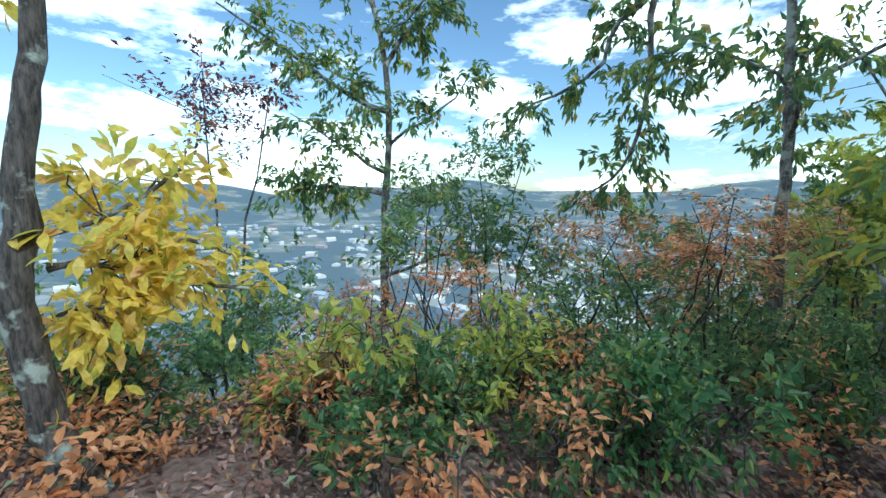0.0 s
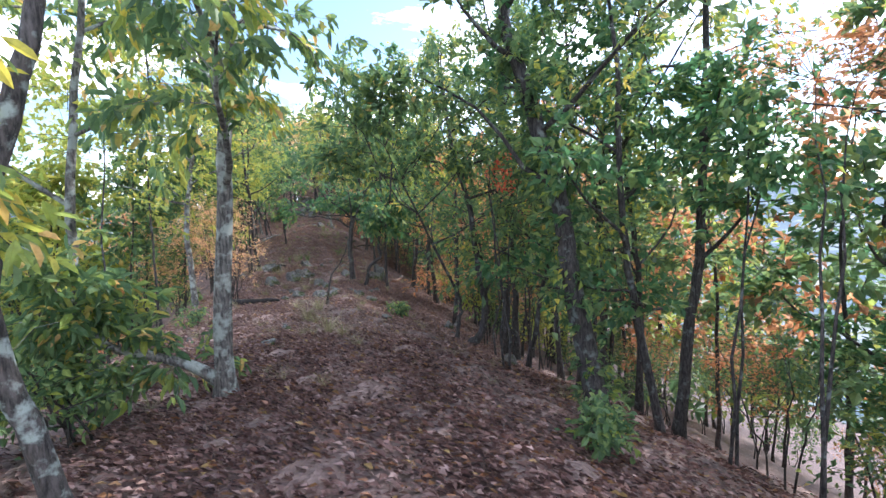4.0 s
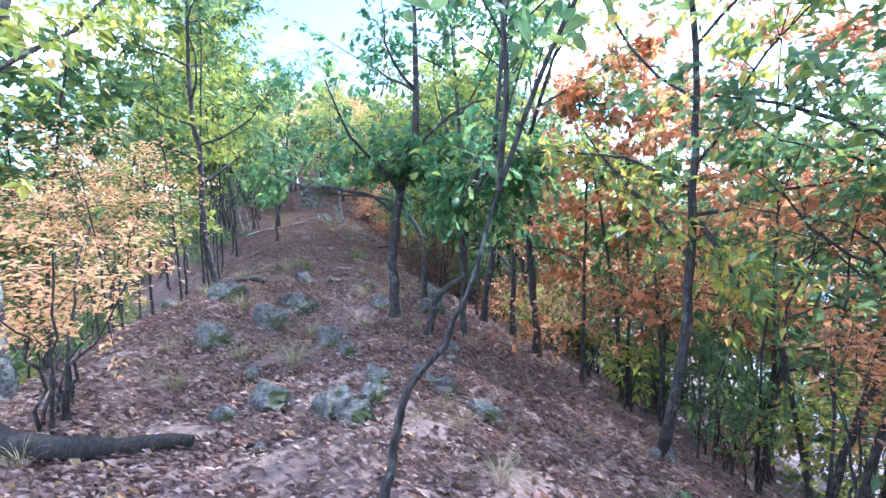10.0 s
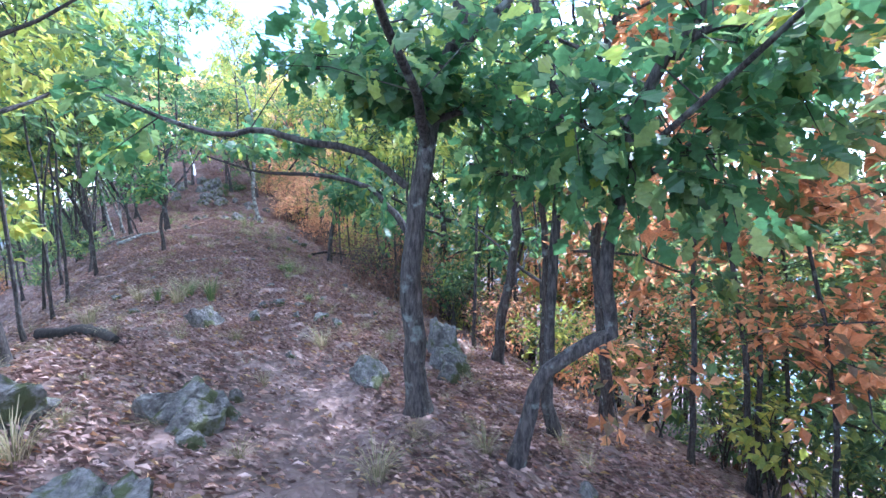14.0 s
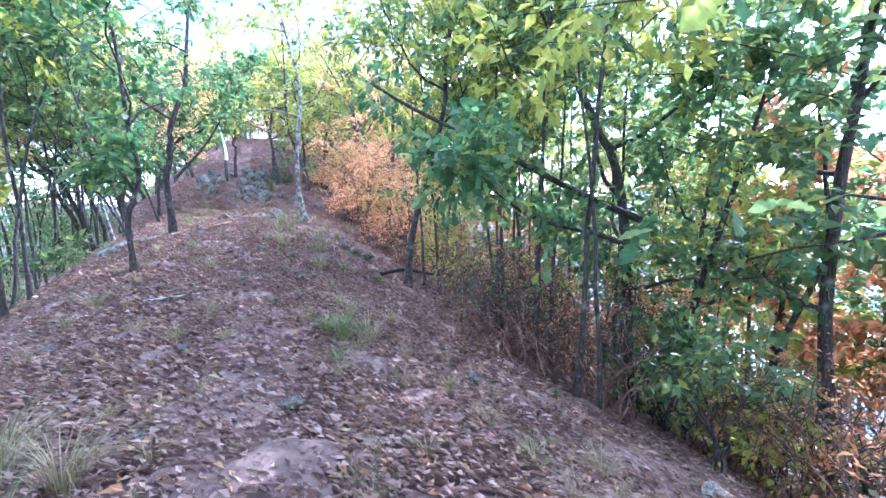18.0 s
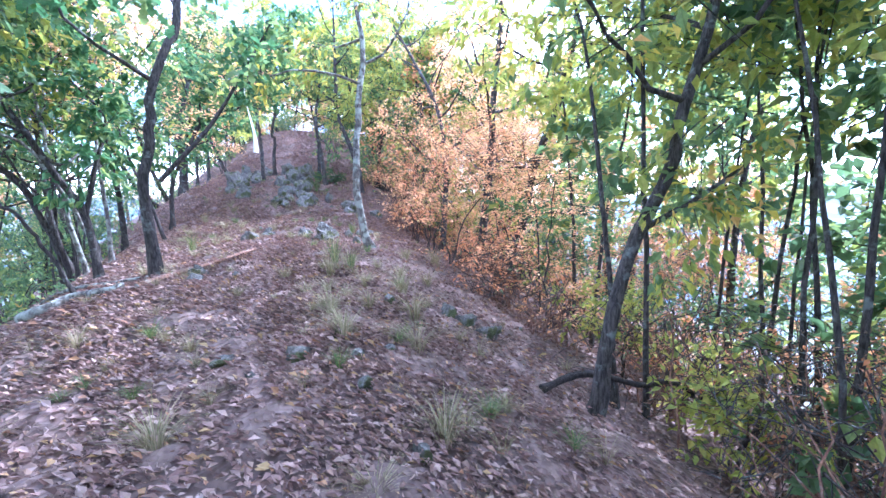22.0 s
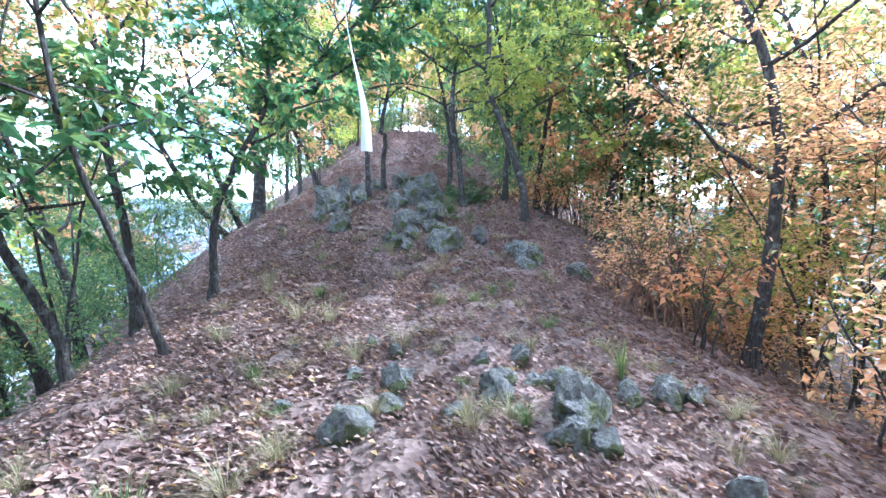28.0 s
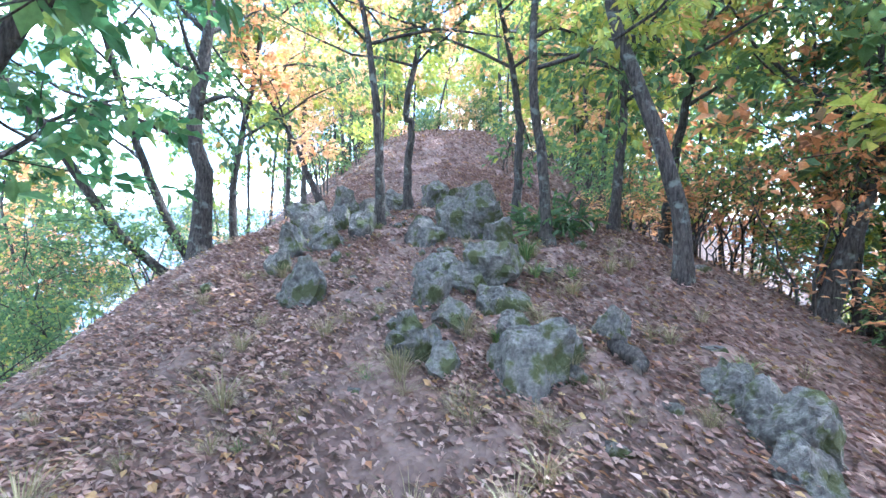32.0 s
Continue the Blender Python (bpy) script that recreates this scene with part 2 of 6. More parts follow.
def rock_material():
    m, ns, ls = material("lichen_rock")
    place = node(ns, "ShaderNodeTexCoord")
    coarse = node(ns, "ShaderNodeTexNoise", Scale=4.5, Detail=8.0, Roughness=.65)
    fine = node(ns, "ShaderNodeTexNoise", Scale=28.0, Detail=6.0, Roughness=.7)
    crack = node(ns, "ShaderNodeTexVoronoi", Scale=3.2, feature="DISTANCE_TO_EDGE")
    stone = ramp(ns, [(.35, (.03, .028, .026)), (.46, (.115, .11, .104)), (.55, (.22, .212, .2)), (.62, (.42, .41, .385))])
    moss = ramp(ns, [(.5, (0, 0, 0)), (.57, (1, 1, 1))])
    green = node(ns, "ShaderNodeMixRGB")
    green.inputs["Color2"].default_value = (.07, .08, .03, 1)
    relief = node(ns, "ShaderNodeBump", Strength=.9, Distance=.04)
    face = node(ns, "ShaderNodeBsdfPrincipled", Roughness=.92)
    out = node(ns, "ShaderNodeOutputMaterial")
    blend = node(ns, "ShaderNodeMath", operation="MULTIPLY_ADD")
    blend.inputs[1].default_value = .45
    for n in (coarse, fine, crack):
        ls.new(place.outputs["Object"], n.inputs["Vector"])
    ls.new(fine.outputs["Fac"], blend.inputs[0])
    half = node(ns, "ShaderNodeMath", operation="MULTIPLY")
    half.inputs[1].default_value = .55
    ls.new(coarse.outputs["Fac"], half.inputs[0])
    ls.new(half.outputs[0], blend.inputs[2])
    ls.new(blend.outputs[0], stone.inputs["Fac"])
    ls.new(coarse.outputs["Fac"], moss.inputs["Fac"])
    ls.new(moss.outputs[0], green.inputs["Fac"])
    ls.new(stone.outputs[0], green.inputs["Color1"])
    ls.new(green.outputs[0], face.inputs["Base Color"])
    ls.new(fine.outputs["Fac"], relief.inputs["Height"])
    ls.new(relief.outputs[0], face.inputs["Normal"])
    ls.new(face.outputs[0], out.inputs["Surface"])
    return m


ROCK = rock_material()

# ---- ground ----
CREST = [(-60, 2, -4.5), (-20, .6, -1.8), (-6, .3, -1.1), (0, 0, -1.02), (4, .3, -1.27), (7, .4, -1.56), (10, -.4, -1.72), (13, -.8, -1.9), (18, -.4, -2.17),
         (21, -.9, -1.98), (24, -1.2, -1.8), (28, -2.3, -1.3), (32, -3, -.98), (35, -3.4, -.8)]
CREST += [(38, -3.9, -.5), (39.6, -4.15, .15), (41, -4.3, .72), (42.6, -4.5, .88), (44.6, -4.7, 1.2), (47, -4.9, 2.3), (51, -5.1, 4.1), (56, -5.3, 5.0), (65, -6, 6.3), (80, -7, 8.5), (130, -9, 12), (260, -16, -20)]
KY, KX, KZ = (np.array(v, float) for v in zip(*CREST))
BREAK = [(-20, 3.4), (0, 3.9), (6, 3.7), (10, 2.9), (13, 2.6), (20, 2.8), (24, 2.4), (27, 1.95), (32, 1.95), (34, 2.6), (38, 2.75), (43, 2.9), (46, 1.7), (60, 1.6), (80, 4)]
BY, BU = (np.array(v, float) for v in zip(*BREAK))


def bend(a, ks, vs):
    """Values between knots, eased so that the line has no corners."""
    return sum(np.interp(a + d, ks, vs) for d in (-1.6, -.8, 0, .8, 1.6)) / 5


def rise(a):
    return .5 * (a + np.sqrt(a * a + .5))


def ground_z(x, y):
    """Height of the ridge, its two slopes, the valley and the far hills."""
    x, y = np.asarray(x, float), np.asarray(y, float)
    u = x - bend(y, KY, KX)
    late = np.clip((y - 26.5) / 6, 0, 1)
    right = .42 * rise(u - .9 - 1.65 * late - .6 * np.clip((y - 36) / 5, 0, 1) + 1.7 * np.clip((y - 42.5) / 3.5, 0, 1)) + .012 * (1 - .6 * late) * np.clip(u, 0, 9) ** 2 + .12 * rise(u - 12)
    left = .08 * rise(-u - .6) + .6 * rise(-u - bend(y, BY, BU) - .35)
    bank = .42 * np.exp(-((y - 17) / 3.2) ** 2) * np.clip(-u / 1.6, 0, 1.3)
    z = bend(y, KY, KZ) - right - left + bank
    near = np.exp(-np.clip(np.abs(u) - 6, 0, None) / 25)
    z += near * (.05 * np.sin(1.7 * x + .8 * y) * np.cos(1.1 * y - .6 * x) + .03 * np.sin(4.1 * y + 2.3 * x) * np.cos(3.3 * x - 1.1 * y))
    far = np.hypot(x, y)
    floor = -185 + 6 * np.sin(x / 170) * np.cos(y / 210)
    hills = np.clip((far - 3300) / 1300, 0, 1) ** 1.3 * (250 + 60 * np.sin(np.arctan2(y, x) * 9 + 1) + 35 * np.sin(np.arctan2(y, x) * 23))
    low = floor + hills
    return low + rise((z - low) / 8) * 8


def mesh_of(name, verts, faces, mat, smooth=True):
    """A mesh from an array of places and an array of faces with one number of corners."""
    verts, faces = np.asarray(verts, np.float32), np.asarray(faces, np.int32)
    me = bpy.data.meshes.new(name)
    me.vertices.add(len(verts))
    me.vertices.foreach_set("co", verts.ravel())
    me.loops.add(faces.size)
    me.loops.foreach_set("vertex_index", faces.ravel())
    me.polygons.add(len(faces))
    me.polygons.foreach_set("loop_start", np.arange(0, faces.size, faces.shape[1], dtype=np.int32))
    me.polygons.foreach_set("use_smooth", np.full(len(faces), smooth))
    me.materials.append(mat)
    me.update(calc_edges=True)
    return me


def part(name, me, parent, label=""):
    ob = new(name, me)
    ob.parent = parent
    return tagged(ob, label) if label else ob


def spread(start, stop, step, limit, grow):
    """Even steps from start to stop, then steps that grow out to the limit on both sides."""
    mid = np.arange(start, stop, step)
    tail, s = [], step
    while not tail or tail[-1] < limit:
        s *= grow
        tail.append((tail[-1] if tail else 0) + s)
    tail = np.array(tail)
    return np.concatenate([start - tail[::-1], mid, mid[-1] + tail])


gy, gu = spread(-2, 47, .15, 4700, 1.15), spread(-6, 5.5, .15, 4700, 1.15)
U, Y = np.meshgrid(gu, gy)
X = U + bend(Y, KY, KX)
Z = ground_z(X, Y)
lumps = np.random.default_rng(3)
close = np.exp(-np.clip(np.abs(U) - 7, 0, None) / 3) * (np.abs(Y - 22) < 28)
Z += close * sum(a * np.sin(f * (X * c + Y * d) + q) for a, f, c, d, q in [(.018, 5.1, .8, .6, 1), (.018, 6.3, -.5, .85, 2), (.013, 9.7, .2, -.97, .4), (.012, 11.9, .93, .37, 3), (.009, 17, -.8, .6, 5)])
Z += close * .012 * lumps.standard_normal(Z.shape)
wide = len(gu)
k = (np.arange(len(gy) - 1)[:, None] * wide + np.arange(wide - 1)).ravel()
ground = new("ground", mesh_of("ground", np.stack([X, Y, Z], -1).reshape(-1, 3), np.stack([k, k + 1, k + 1 + wide, k + wide], 1), SOIL))
tagged(ground, "reddish-brown leaf-strewn earth of a narrow wooded ridge", "ground", kind="structure")

# ---- shapes ----
SIMPLE = (np.array([(0, 0, 0), (.42, .5, .1), (.5, 0, 0), (.42, -.5, .1), (1, 0, -.16)]), np.array([(0, 2, 1), (1, 2, 4), (0, 3, 2), (3, 4, 2)]))


OVAL = (np.array([(0, 0, 0), (.3, .46, .1), (.7, .42, .04), (1, 0, -.14), (.7, -.42, .04), (.3, -.46, .1)]), np.array([(0, 3, 1), (1, 3, 2), (0, 5, 3), (5, 4, 3)]))
PLAIN = (np.array([(0, 0, 0), (.45, .5, .12), (.45, -.5, .12), (1, 0, -.1)]), np.array([(0, 3, 1), (0, 2, 3)]))


def lobed():
    """A wavy-edged oak leaf, widest past the middle."""
    rib = [(0, .03), (.22, .27), (.33, .17), (.47, .43), (.57, .29), (.72, .5), (.83, .31), (1, .04)]
    v = [(a, s * w, .1 * w - .16 * a * a) for a, w in rib for s in (1, 0, -1)]
    f = [t for i in range(len(rib) - 1) for j in (0, 1) for t in ((3 * i + j, 3 * i + j + 1, 3 * i + j + 4), (3 * i + j, 3 * i + j + 4, 3 * i + j + 3))]
    return np.array(v), np.array(f)


LOBED = lobed()
_l = [(0, .03), (.25, .34), (.5, .5), (.78, .34), (1, .02)]
LONG = (np.array([(a, s * w, .12 * w - .2 * a * a) for a, w in _l for s in (1, 0, -1)]), np.array([t for i in range(4) for j in (0, 1) for t in ((3 * i + j, 3 * i + j + 1, 3 * i + j + 4), (3 * i + j, 3 * i + j + 4, 3 * i + j + 3))]))


def unit(v):
    return v / np.maximum(np.linalg.norm(v, axis=-1, keepdims=True), 1e-9)


def leaves_mesh(name, places, ways, ups, sizes, ratio, mat, shape=SIMPLE):
    tv, tf = shape
    ways = unit(ways)
    side = unit(np.cross(ways, ups))
    face = np.cross(side, ways)
    a, c, h = tv.T
    s = sizes[:, None, None]
    v = places[:, None] + s * (ways[:, None] * a[None, :, None] + side[:, None] * (c * ratio)[None, :, None] + face[:, None] * h[None, :, None])
    f = tf[None] + (np.arange(len(places)) * len(tv))[:, None, None]
    return mesh_of(name, v.reshape(-1, 3), f.reshape(-1, 3), mat, False)


def curve(points, count):
    """A smooth line through points."""
    p = np.asarray(points, float)
    p = np.concatenate([2 * p[:1] - p[1:2], p, 2 * p[-1:] - p[-2:-1]])
    out = []
    for s in np.linspace(0, len(p) - 3 - 1e-6, count):
        i, t = int(s), s - int(s)
        a, b, c, d = p[i:i + 4]
        out.append(.5 * (2 * b + (c - a) * t + (2 * a - 5 * b + 4 * c - d) * t * t + (3 * b - a - 3 * c + d) * t ** 3))
    return np.array(out)


def tubes(lines, radii, sides, rough=0.0, rng=None):
    """Tapered tubes: lines (M, K, 3), radii (M, K)."""
    m, n = lines.shape[:2]
    t = unit(np.gradient(lines, axis=1))
    a = unit(np.cross(t, np.array([.42, .88, .21])))
    b = np.cross(t, a)
    th = np.arange(sides) * 2 * np.pi / sides
    r = radii[..., None, None]
    if rough:
        r = r * (1 + rough * rng.standard_normal((m, n, sides, 1)))
    v = lines[:, :, None] + r * (a[:, :, None] * np.cos(th)[:, None] + b[:, :, None] * np.sin(th)[:, None])
    i = (np.arange(m)[:, None, None] * n + np.arange(n - 1)[None, :, None]) * sides
    j, j2 = np.arange(sides), (np.arange(sides) + 1) % sides
    f = np.stack([i + j, i + j2, i + sides + j2, i + sides + j], -1)
    return v.reshape(-1, 3), f.reshape(-1, 4)


def turned(rng, n):
    v = rng.standard_normal((n, 3))
    return unit(v)


# ---- trees ----
# leaf material, leaf size, width ratio, bark, first branch height, limbs, limb length, twigs per limb, leaves per twig, droop, extra height, lobed, name, label
SPEC = {
    "chestnut": ("chestnut", 0.15, .38, "grey", 1.7, 12, 2.5, 16, 23, .75, 3.0, 0, "chestnut_tree", "grey-barked tree with long drooping green and yellow leaves"),
    "chestnutY": ("turning", 0.15, .36, "grey", 1.6, 8, 1.95, 13, 20, .8, 2.8, 0, "chestnut_tree", "pale-barked tree with long drooping yellowing leaves"),
    "broad": ("green", 0.15, .42, "dark", .9, 9, 1.5, 11, 9, .75, 3.0, 0, "tree", "slender dark tree hung with large drooping green leaves"),
    "oakarch": ("oak", 0.17, .62, "dark", 1.0, 0, 2.2, 13, 10, .5, .3, 1, "oak_tree", "dark furrowed oak arching over the trail with large wavy leaves"),
    "bare": ("green", .12, .5, "dark", 1.5, 0, .9, 4, 6, .5, 0.5, 0, "sapling", "thin leaning dark sapling almost bare of leaves"),
    "whiteleaning": ("turning", 0.14, .36, "lichen", 2.2, 7, 1.95, 11, 20, .8, 2.8, 0, "chestnut_tree", "leaning lichen-spotted trunk with drooping yellowing leaves"),
    "green": ("green", .13, .5, "dark", 1.5, 14, 2.21, 15, 18, .35, 3.0, 0, "tree", "slender dark-barked tree with green autumn foliage"),
    "darkgreen": ("oak", .15, .6, "dark", 1.2, 11, 2.21, 15, 18, .4, 2.8, 0, "tree", "dark-trunked tree with dense deep green leaves"),
    "ivy": ("green", .13, .6, "dark", 2.2, 10, 2.47, 15, 18, .4, 2.8, 0, "tree", "thick leaning dark trunk overgrown with climbing leaves"),
    "oak": ("oak", .16, .6, "dark", 1.4, 14, 2.34, 15, 18, .4, 3.0, 0, "oak_tree", "dark furrowed oak with broad green leaves"),
    "oakbig": ("oak", 0.16, .62, "dark", 1.0, 11, 2.4, 11, 10, .5, 3.4, 1, "oak_tree", "dark furrowed oak with large wavy green leaves"),
    "sparse": ("turning", .13, .5, "dark", 2.4, 14, 2.4, 14, 14, .4, 2.8, 0, "tree", "slender leaning dark tree with thin foliage"),
    "leaningbare": ("green", .1, .5, "grey", 2.4, 6, 1.6, 8, 8, .4, 2.0, 0, "tree", "leaning grey stem with a thin green crown"),
    "birch": ("turning", .11, .55, "grey", 2.6, 13, 2.08, 15, 18, .4, 3.3, 0, "tree", "straight grey trunk blotched with pale lichen"),
    "yellow": ("yellow", .13, .45, "dark", 1.8, 14, 2.34, 15, 18, .5, 3.3, 0, "tree", "slender tree with yellow-green autumn leaves"),
    "orange": ("orange", 0.075, .6, "dark", 1.9, 14, 2.34, 15, 19, .15, 2.8, 0, "maple_tree", "slender maple with layered orange autumn leaves"),
    "orangefar": ("orange", .1, .6, "dark", .8, 12, 1.69, 15, 18, .15, 2.3, 0, "maple_tree", "bent dark maple with orange autumn leaves"),
    "rustmix": ("rust", .12, .55, "dark", 1.8, 13, 2.34, 15, 18, .3, 3.0, 0, "tree", "slender tree with rusty brown and green leaves"),
    "gold": ("gold", 0.115, .42, "lichen", 2.0, 3, 1.2, 13, 12, .3, 1.5, 0, "chestnut_tree", "thick lichen-spotted trunk with a low branch of golden leaves"),
    "none": ("chestnut", .13, .4, "pale", 1.0, 3, .9, 3, 4, .5, .5, 0, "sapling", "pale bare forked sapling"),
    "tall": ("green", .17, .5, "dark", 3.2, 11, 2.5, 12, 12, .35, 1.5, 0, "tree", "thin dark tree with a high light green crown"),
    "tallY": ("yellow", .17, .5, "dark", 3.2, 11, 2.5, 12, 12, .35, 1.5, 0, "tree", "thin dark tree with a high yellow-green crown"),
    "wood": ("green", .23, .6, "dark", 1.2, 11, 2.1, 10, 11, .3, 2.0, 0, "tree", "slender woodland tree with green and yellowing leaves"),
    "woodY": ("yellow", .23, .6, "dark", 1.5, 11, 2.1, 10, 11, .3, 2.0, 0, "tree", "slender woodland tree with yellow-green leaves"),
    "woodR": ("rust", .18, .6, "dark", 1.0, 11, 1.9, 11, 11, .3, 1.5, 0, "tree", "small woodland tree with rusty brown leaves"),
    "woodO": ("orange", .18, .6, "dark", 1.2, 11, 1.9, 11, 11, .2, 1.5, 0, "maple_tree", "small woodland maple with orange leaves"),
}
COUNT = [0]


def clear(places):
    """Which places leave the trodden line free."""
    u = np.abs(places[:, 0] - bend(places[:, 1], KY, KX))
    h = places[:, 2] - ground_z(places[:, 0], places[:, 1])
    return ~((u < 1.15) & (h < 2.35) & (places[:, 1] < 44))


def foliage(owner, base, starts, ways, lengths, leaf, ratio, mat, per, droop, rng, shape, bark, thin=.006, flat=0.0):
    """Twigs with leaves along them, as two parts."""
    m = len(starts)
    ways = unit(ways)
    end = starts + ways * lengths[:, None] + np.array([0, 0, -1.]) * (droop * .25 * lengths)[:, None]
    midp = (starts + end) / 2 + np.array([0, 0, 1.]) * (.06 * lengths)[:, None] + .04 * rng.standard_normal((m, 3))
    lines = np.stack([starts, midp, end], 1)
    keep = clear(end + base) & clear(midp + base)
    lines, ways, lengths = lines[keep], ways[keep], lengths[keep]
    m = len(lines)
    if not m:
        return
    shown = lines[::3, ::2] if thin > .008 else lines[::2, ::2] if thin < .0055 else lines[::2]
    v, f = tubes(shown, np.linspace(thin, thin * .35, shown.shape[1])[None] * np.ones((len(shown), 1)), 3)
    tagged(part("fine_branching", mesh_of("fine_branching", v, f, bark), owner), kind="stuff")
    t = .25 + .75 * rng.random((m, per))
    t[:, 0] = 1
    p = np.where(t[..., None] < .5, lines[:, None, 0] + (lines[:, None, 1] - lines[:, None, 0]) * 2 * t[..., None], lines[:, None, 1] + (lines[:, None, 2] - lines[:, None, 1]) * (2 * t[..., None] - 1))
    p = p.reshape(-1, 3) + .035 * rng.standard_normal((m * per, 3))
    w = np.repeat(ways, per, 0) * .7 + .75 * turned(rng, m * per)
    w[:, 2] = w[:, 2] * (1 - flat) - droop
    up = turned(rng, m * per) * (.75 - .5 * flat) + (0, 0, 1)
    ok = clear(p + base)
    p, w, up = p[ok], w[ok], up[ok]
    size = leaf * (.65 + .6 * rng.random(len(p)))
    if len(p):
        part("crown", leaves_mesh("crown", p, w, up, size, ratio, mat, shape), owner)


def tree(kind, x, y, r, offs, limbs=(), far=False):
    """A tree: trunk through the given offsets, limbs, twigs and leaves. limbs: further branches of known course."""
    leaf_mat, leaf, ratio, bark, low, count, reach, twigs, per, droop, extra, big, name, label = SPEC[kind]
    if far and abs(x - float(bend(y, KY, KX))) > 12 or y > 66:
        leaf, per, twigs = leaf * 1.6, 6, 7
    COUNT[0] += 1
    rng = np.random.default_rng(COUNT[0])
    base = np.array([x, y, float(ground_z(x, y))])
    owner = new(name)
    owner.location = base
    tagged(owner, label, "tree")
    offs = np.array([(0, 0, -.2), (0, 0, .02)] + list(offs), float)
    lean = unit(offs[-1] - offs[-2])
    top = offs[-1] + extra * unit(lean * .7 + (0, 0, .6) + .25 * rng.standard_normal(3))
    offs = np.concatenate([offs, [top]]) if extra > .6 else offs
    line = curve(offs, 22)
    h = np.clip((line[:, 2] - line[0, 2]) / (line[-1, 2] - line[0, 2] + 1e-6), 0, 1)
    flare = 1 + .55 * np.exp(-np.clip(line[:, 2], 0, None) / .14)
    rad = r * .82 * flare * (1 - .78 * h ** 1.1)
    line[:, :2] += .012 * rng.standard_normal((22, 2))
    v, f = tubes(line[None], rad[None], 6 if far else 10, .05, rng)
    part("trunk", mesh_of("trunk", v, f, BARK[bark]), owner)
    starts, ways, lens = [], [], []
    az = rng.random() * 6.28
    zs = line[:, 2]
    first = min(low, zs[-1] * .6)
    for i in range(count):
        q = (i + .6) / count
        z = first + (zs[-1] - first) * q ** .9
        j = min(np.searchsorted(zs, z), 21)
        p0 = line[j]
        az += 2.4 + .5 * rng.standard_normal()
        el = .25 + .5 * q + .15 * rng.standard_normal()
        d = np.array([math.cos(az) * math.cos(el), math.sin(az) * math.cos(el), math.sin(el)])
        ll = reach * (1.1 - .6 * q) * (.7 + .5 * rng.random())
        pts = [p0]
        for s in range(5):
            d = unit(d + .22 * rng.standard_normal(3) + (0, 0, .1 - .12 * droop * s / 2))
            pts.append(pts[-1] + d * ll / 5)
        pts = np.array(pts)
        if not clear(pts[2:] + base).all():
            continue
        r0 = min(rad[j] * .5, .035) + .004
        if not far:
            v, f = tubes(pts[None], np.linspace(r0, .007, 6)[None], 6)
            part("limb", mesh_of("limb", v, f, BARK[bark]), owner)
        at = rng.random(twigs) ** .7 * .85 + .15
        seg = at * 5
        i0 = np.minimum(seg.astype(int), 4)
        starts.append(pts[i0] + (pts[i0 + 1] - pts[i0]) * (seg - i0)[:, None])
        tan = unit(pts[i0 + 1] - pts[i0])
        ways.append(tan * .5 + turned(rng, twigs) * (1, 1, .55) + (0, 0, .12))
        lens.append(ll * (.22 + .3 * rng.random(twigs)))
    if kind == "ivy":
        j = rng.integers(3, 17, 90)
        starts.append(line[j])
        ways.append(turned(rng, 90) * (1, 1, .4))
        lens.append(rng.uniform(.12, .4, 90))
    for pts, r0 in limbs:
        pts = curve(pts, 14)
        v, f = tubes(pts[None], np.linspace(r0, .012, 14)[None], 8, .05, rng)
        part("limb", mesh_of("limb", v, f, BARK[bark]), owner)
        n = twigs * (4 if kind == "oakbig" else 2)
        seg = rng.random(n) * 10 + 3
        i0 = np.minimum(seg.astype(int), 12)
        starts.append(pts[i0])
        ways.append(unit(pts[i0 + 1] - pts[i0]) * .4 + turned(rng, n) + (0, 0, .1))
        lens.append((.3 + .5 * rng.random(n)) * (.5 if kind == "gold" else 1))
    if starts:
        foliage(owner, base, np.concatenate(starts), np.concatenate(ways), np.concatenate(lens), leaf, ratio, LEAF[leaf_mat], per, droop, rng, LOBED if big else LONG if kind == "gold" else PLAIN if far else SIMPLE if leaf > .165 else OVAL if abs(x - float(bend(y, KY, KX))) < 2.4 else PLAIN, BARK[bark], .009 if far else .006, flat=.5 if "orange" in kind else 0)
    return owner


tree("chestnut", -1.21, 6.45, 0.113, [(0.02, 0.01, 0.76), (0.12, 0.03, 1.80), (0.20, 0.05, 2.75), (0.29, 0.08, 3.49), (0.39, 0.10, 4.29)], [([(-0.05, -0.01, 0.16), (-0.24, -0.06, 0.36), (-0.60, -0.16, 0.56), (-0.90, -0.24, 0.71), (-1.00, -0.27, 0.97), (-1.10, -0.29, 1.16)], 0.066), ([(-0.90, -0.24, 0.71), (-1.08, -0.29, 0.92), (-1.25, -0.33, 1.41)], 0.033)])
tree("whiteleaning", -1.34, 4.23, 0.073, [(-0.07, -0.04, 0.60), (-0.14, -0.07, 0.98), (-0.16, -0.09, 1.43), (-0.11, -0.06, 1.86), (0.01, 0.00, 2.32), (0.15, 0.08, 3.05)], [([(-0.15, -0.08, 1.43), (-0.24, -0.13, 1.57), (-0.28, -0.15, 1.83), (-0.36, -0.19, 2.05)], 0.029)])
tree("chestnutY", -2.50, 6.60, 0.066, [(-0.03, -0.02, 1.00), (-0.01, -0.00, 1.71), (0.04, 0.02, 2.48), (0.26, 0.13, 4.16)])
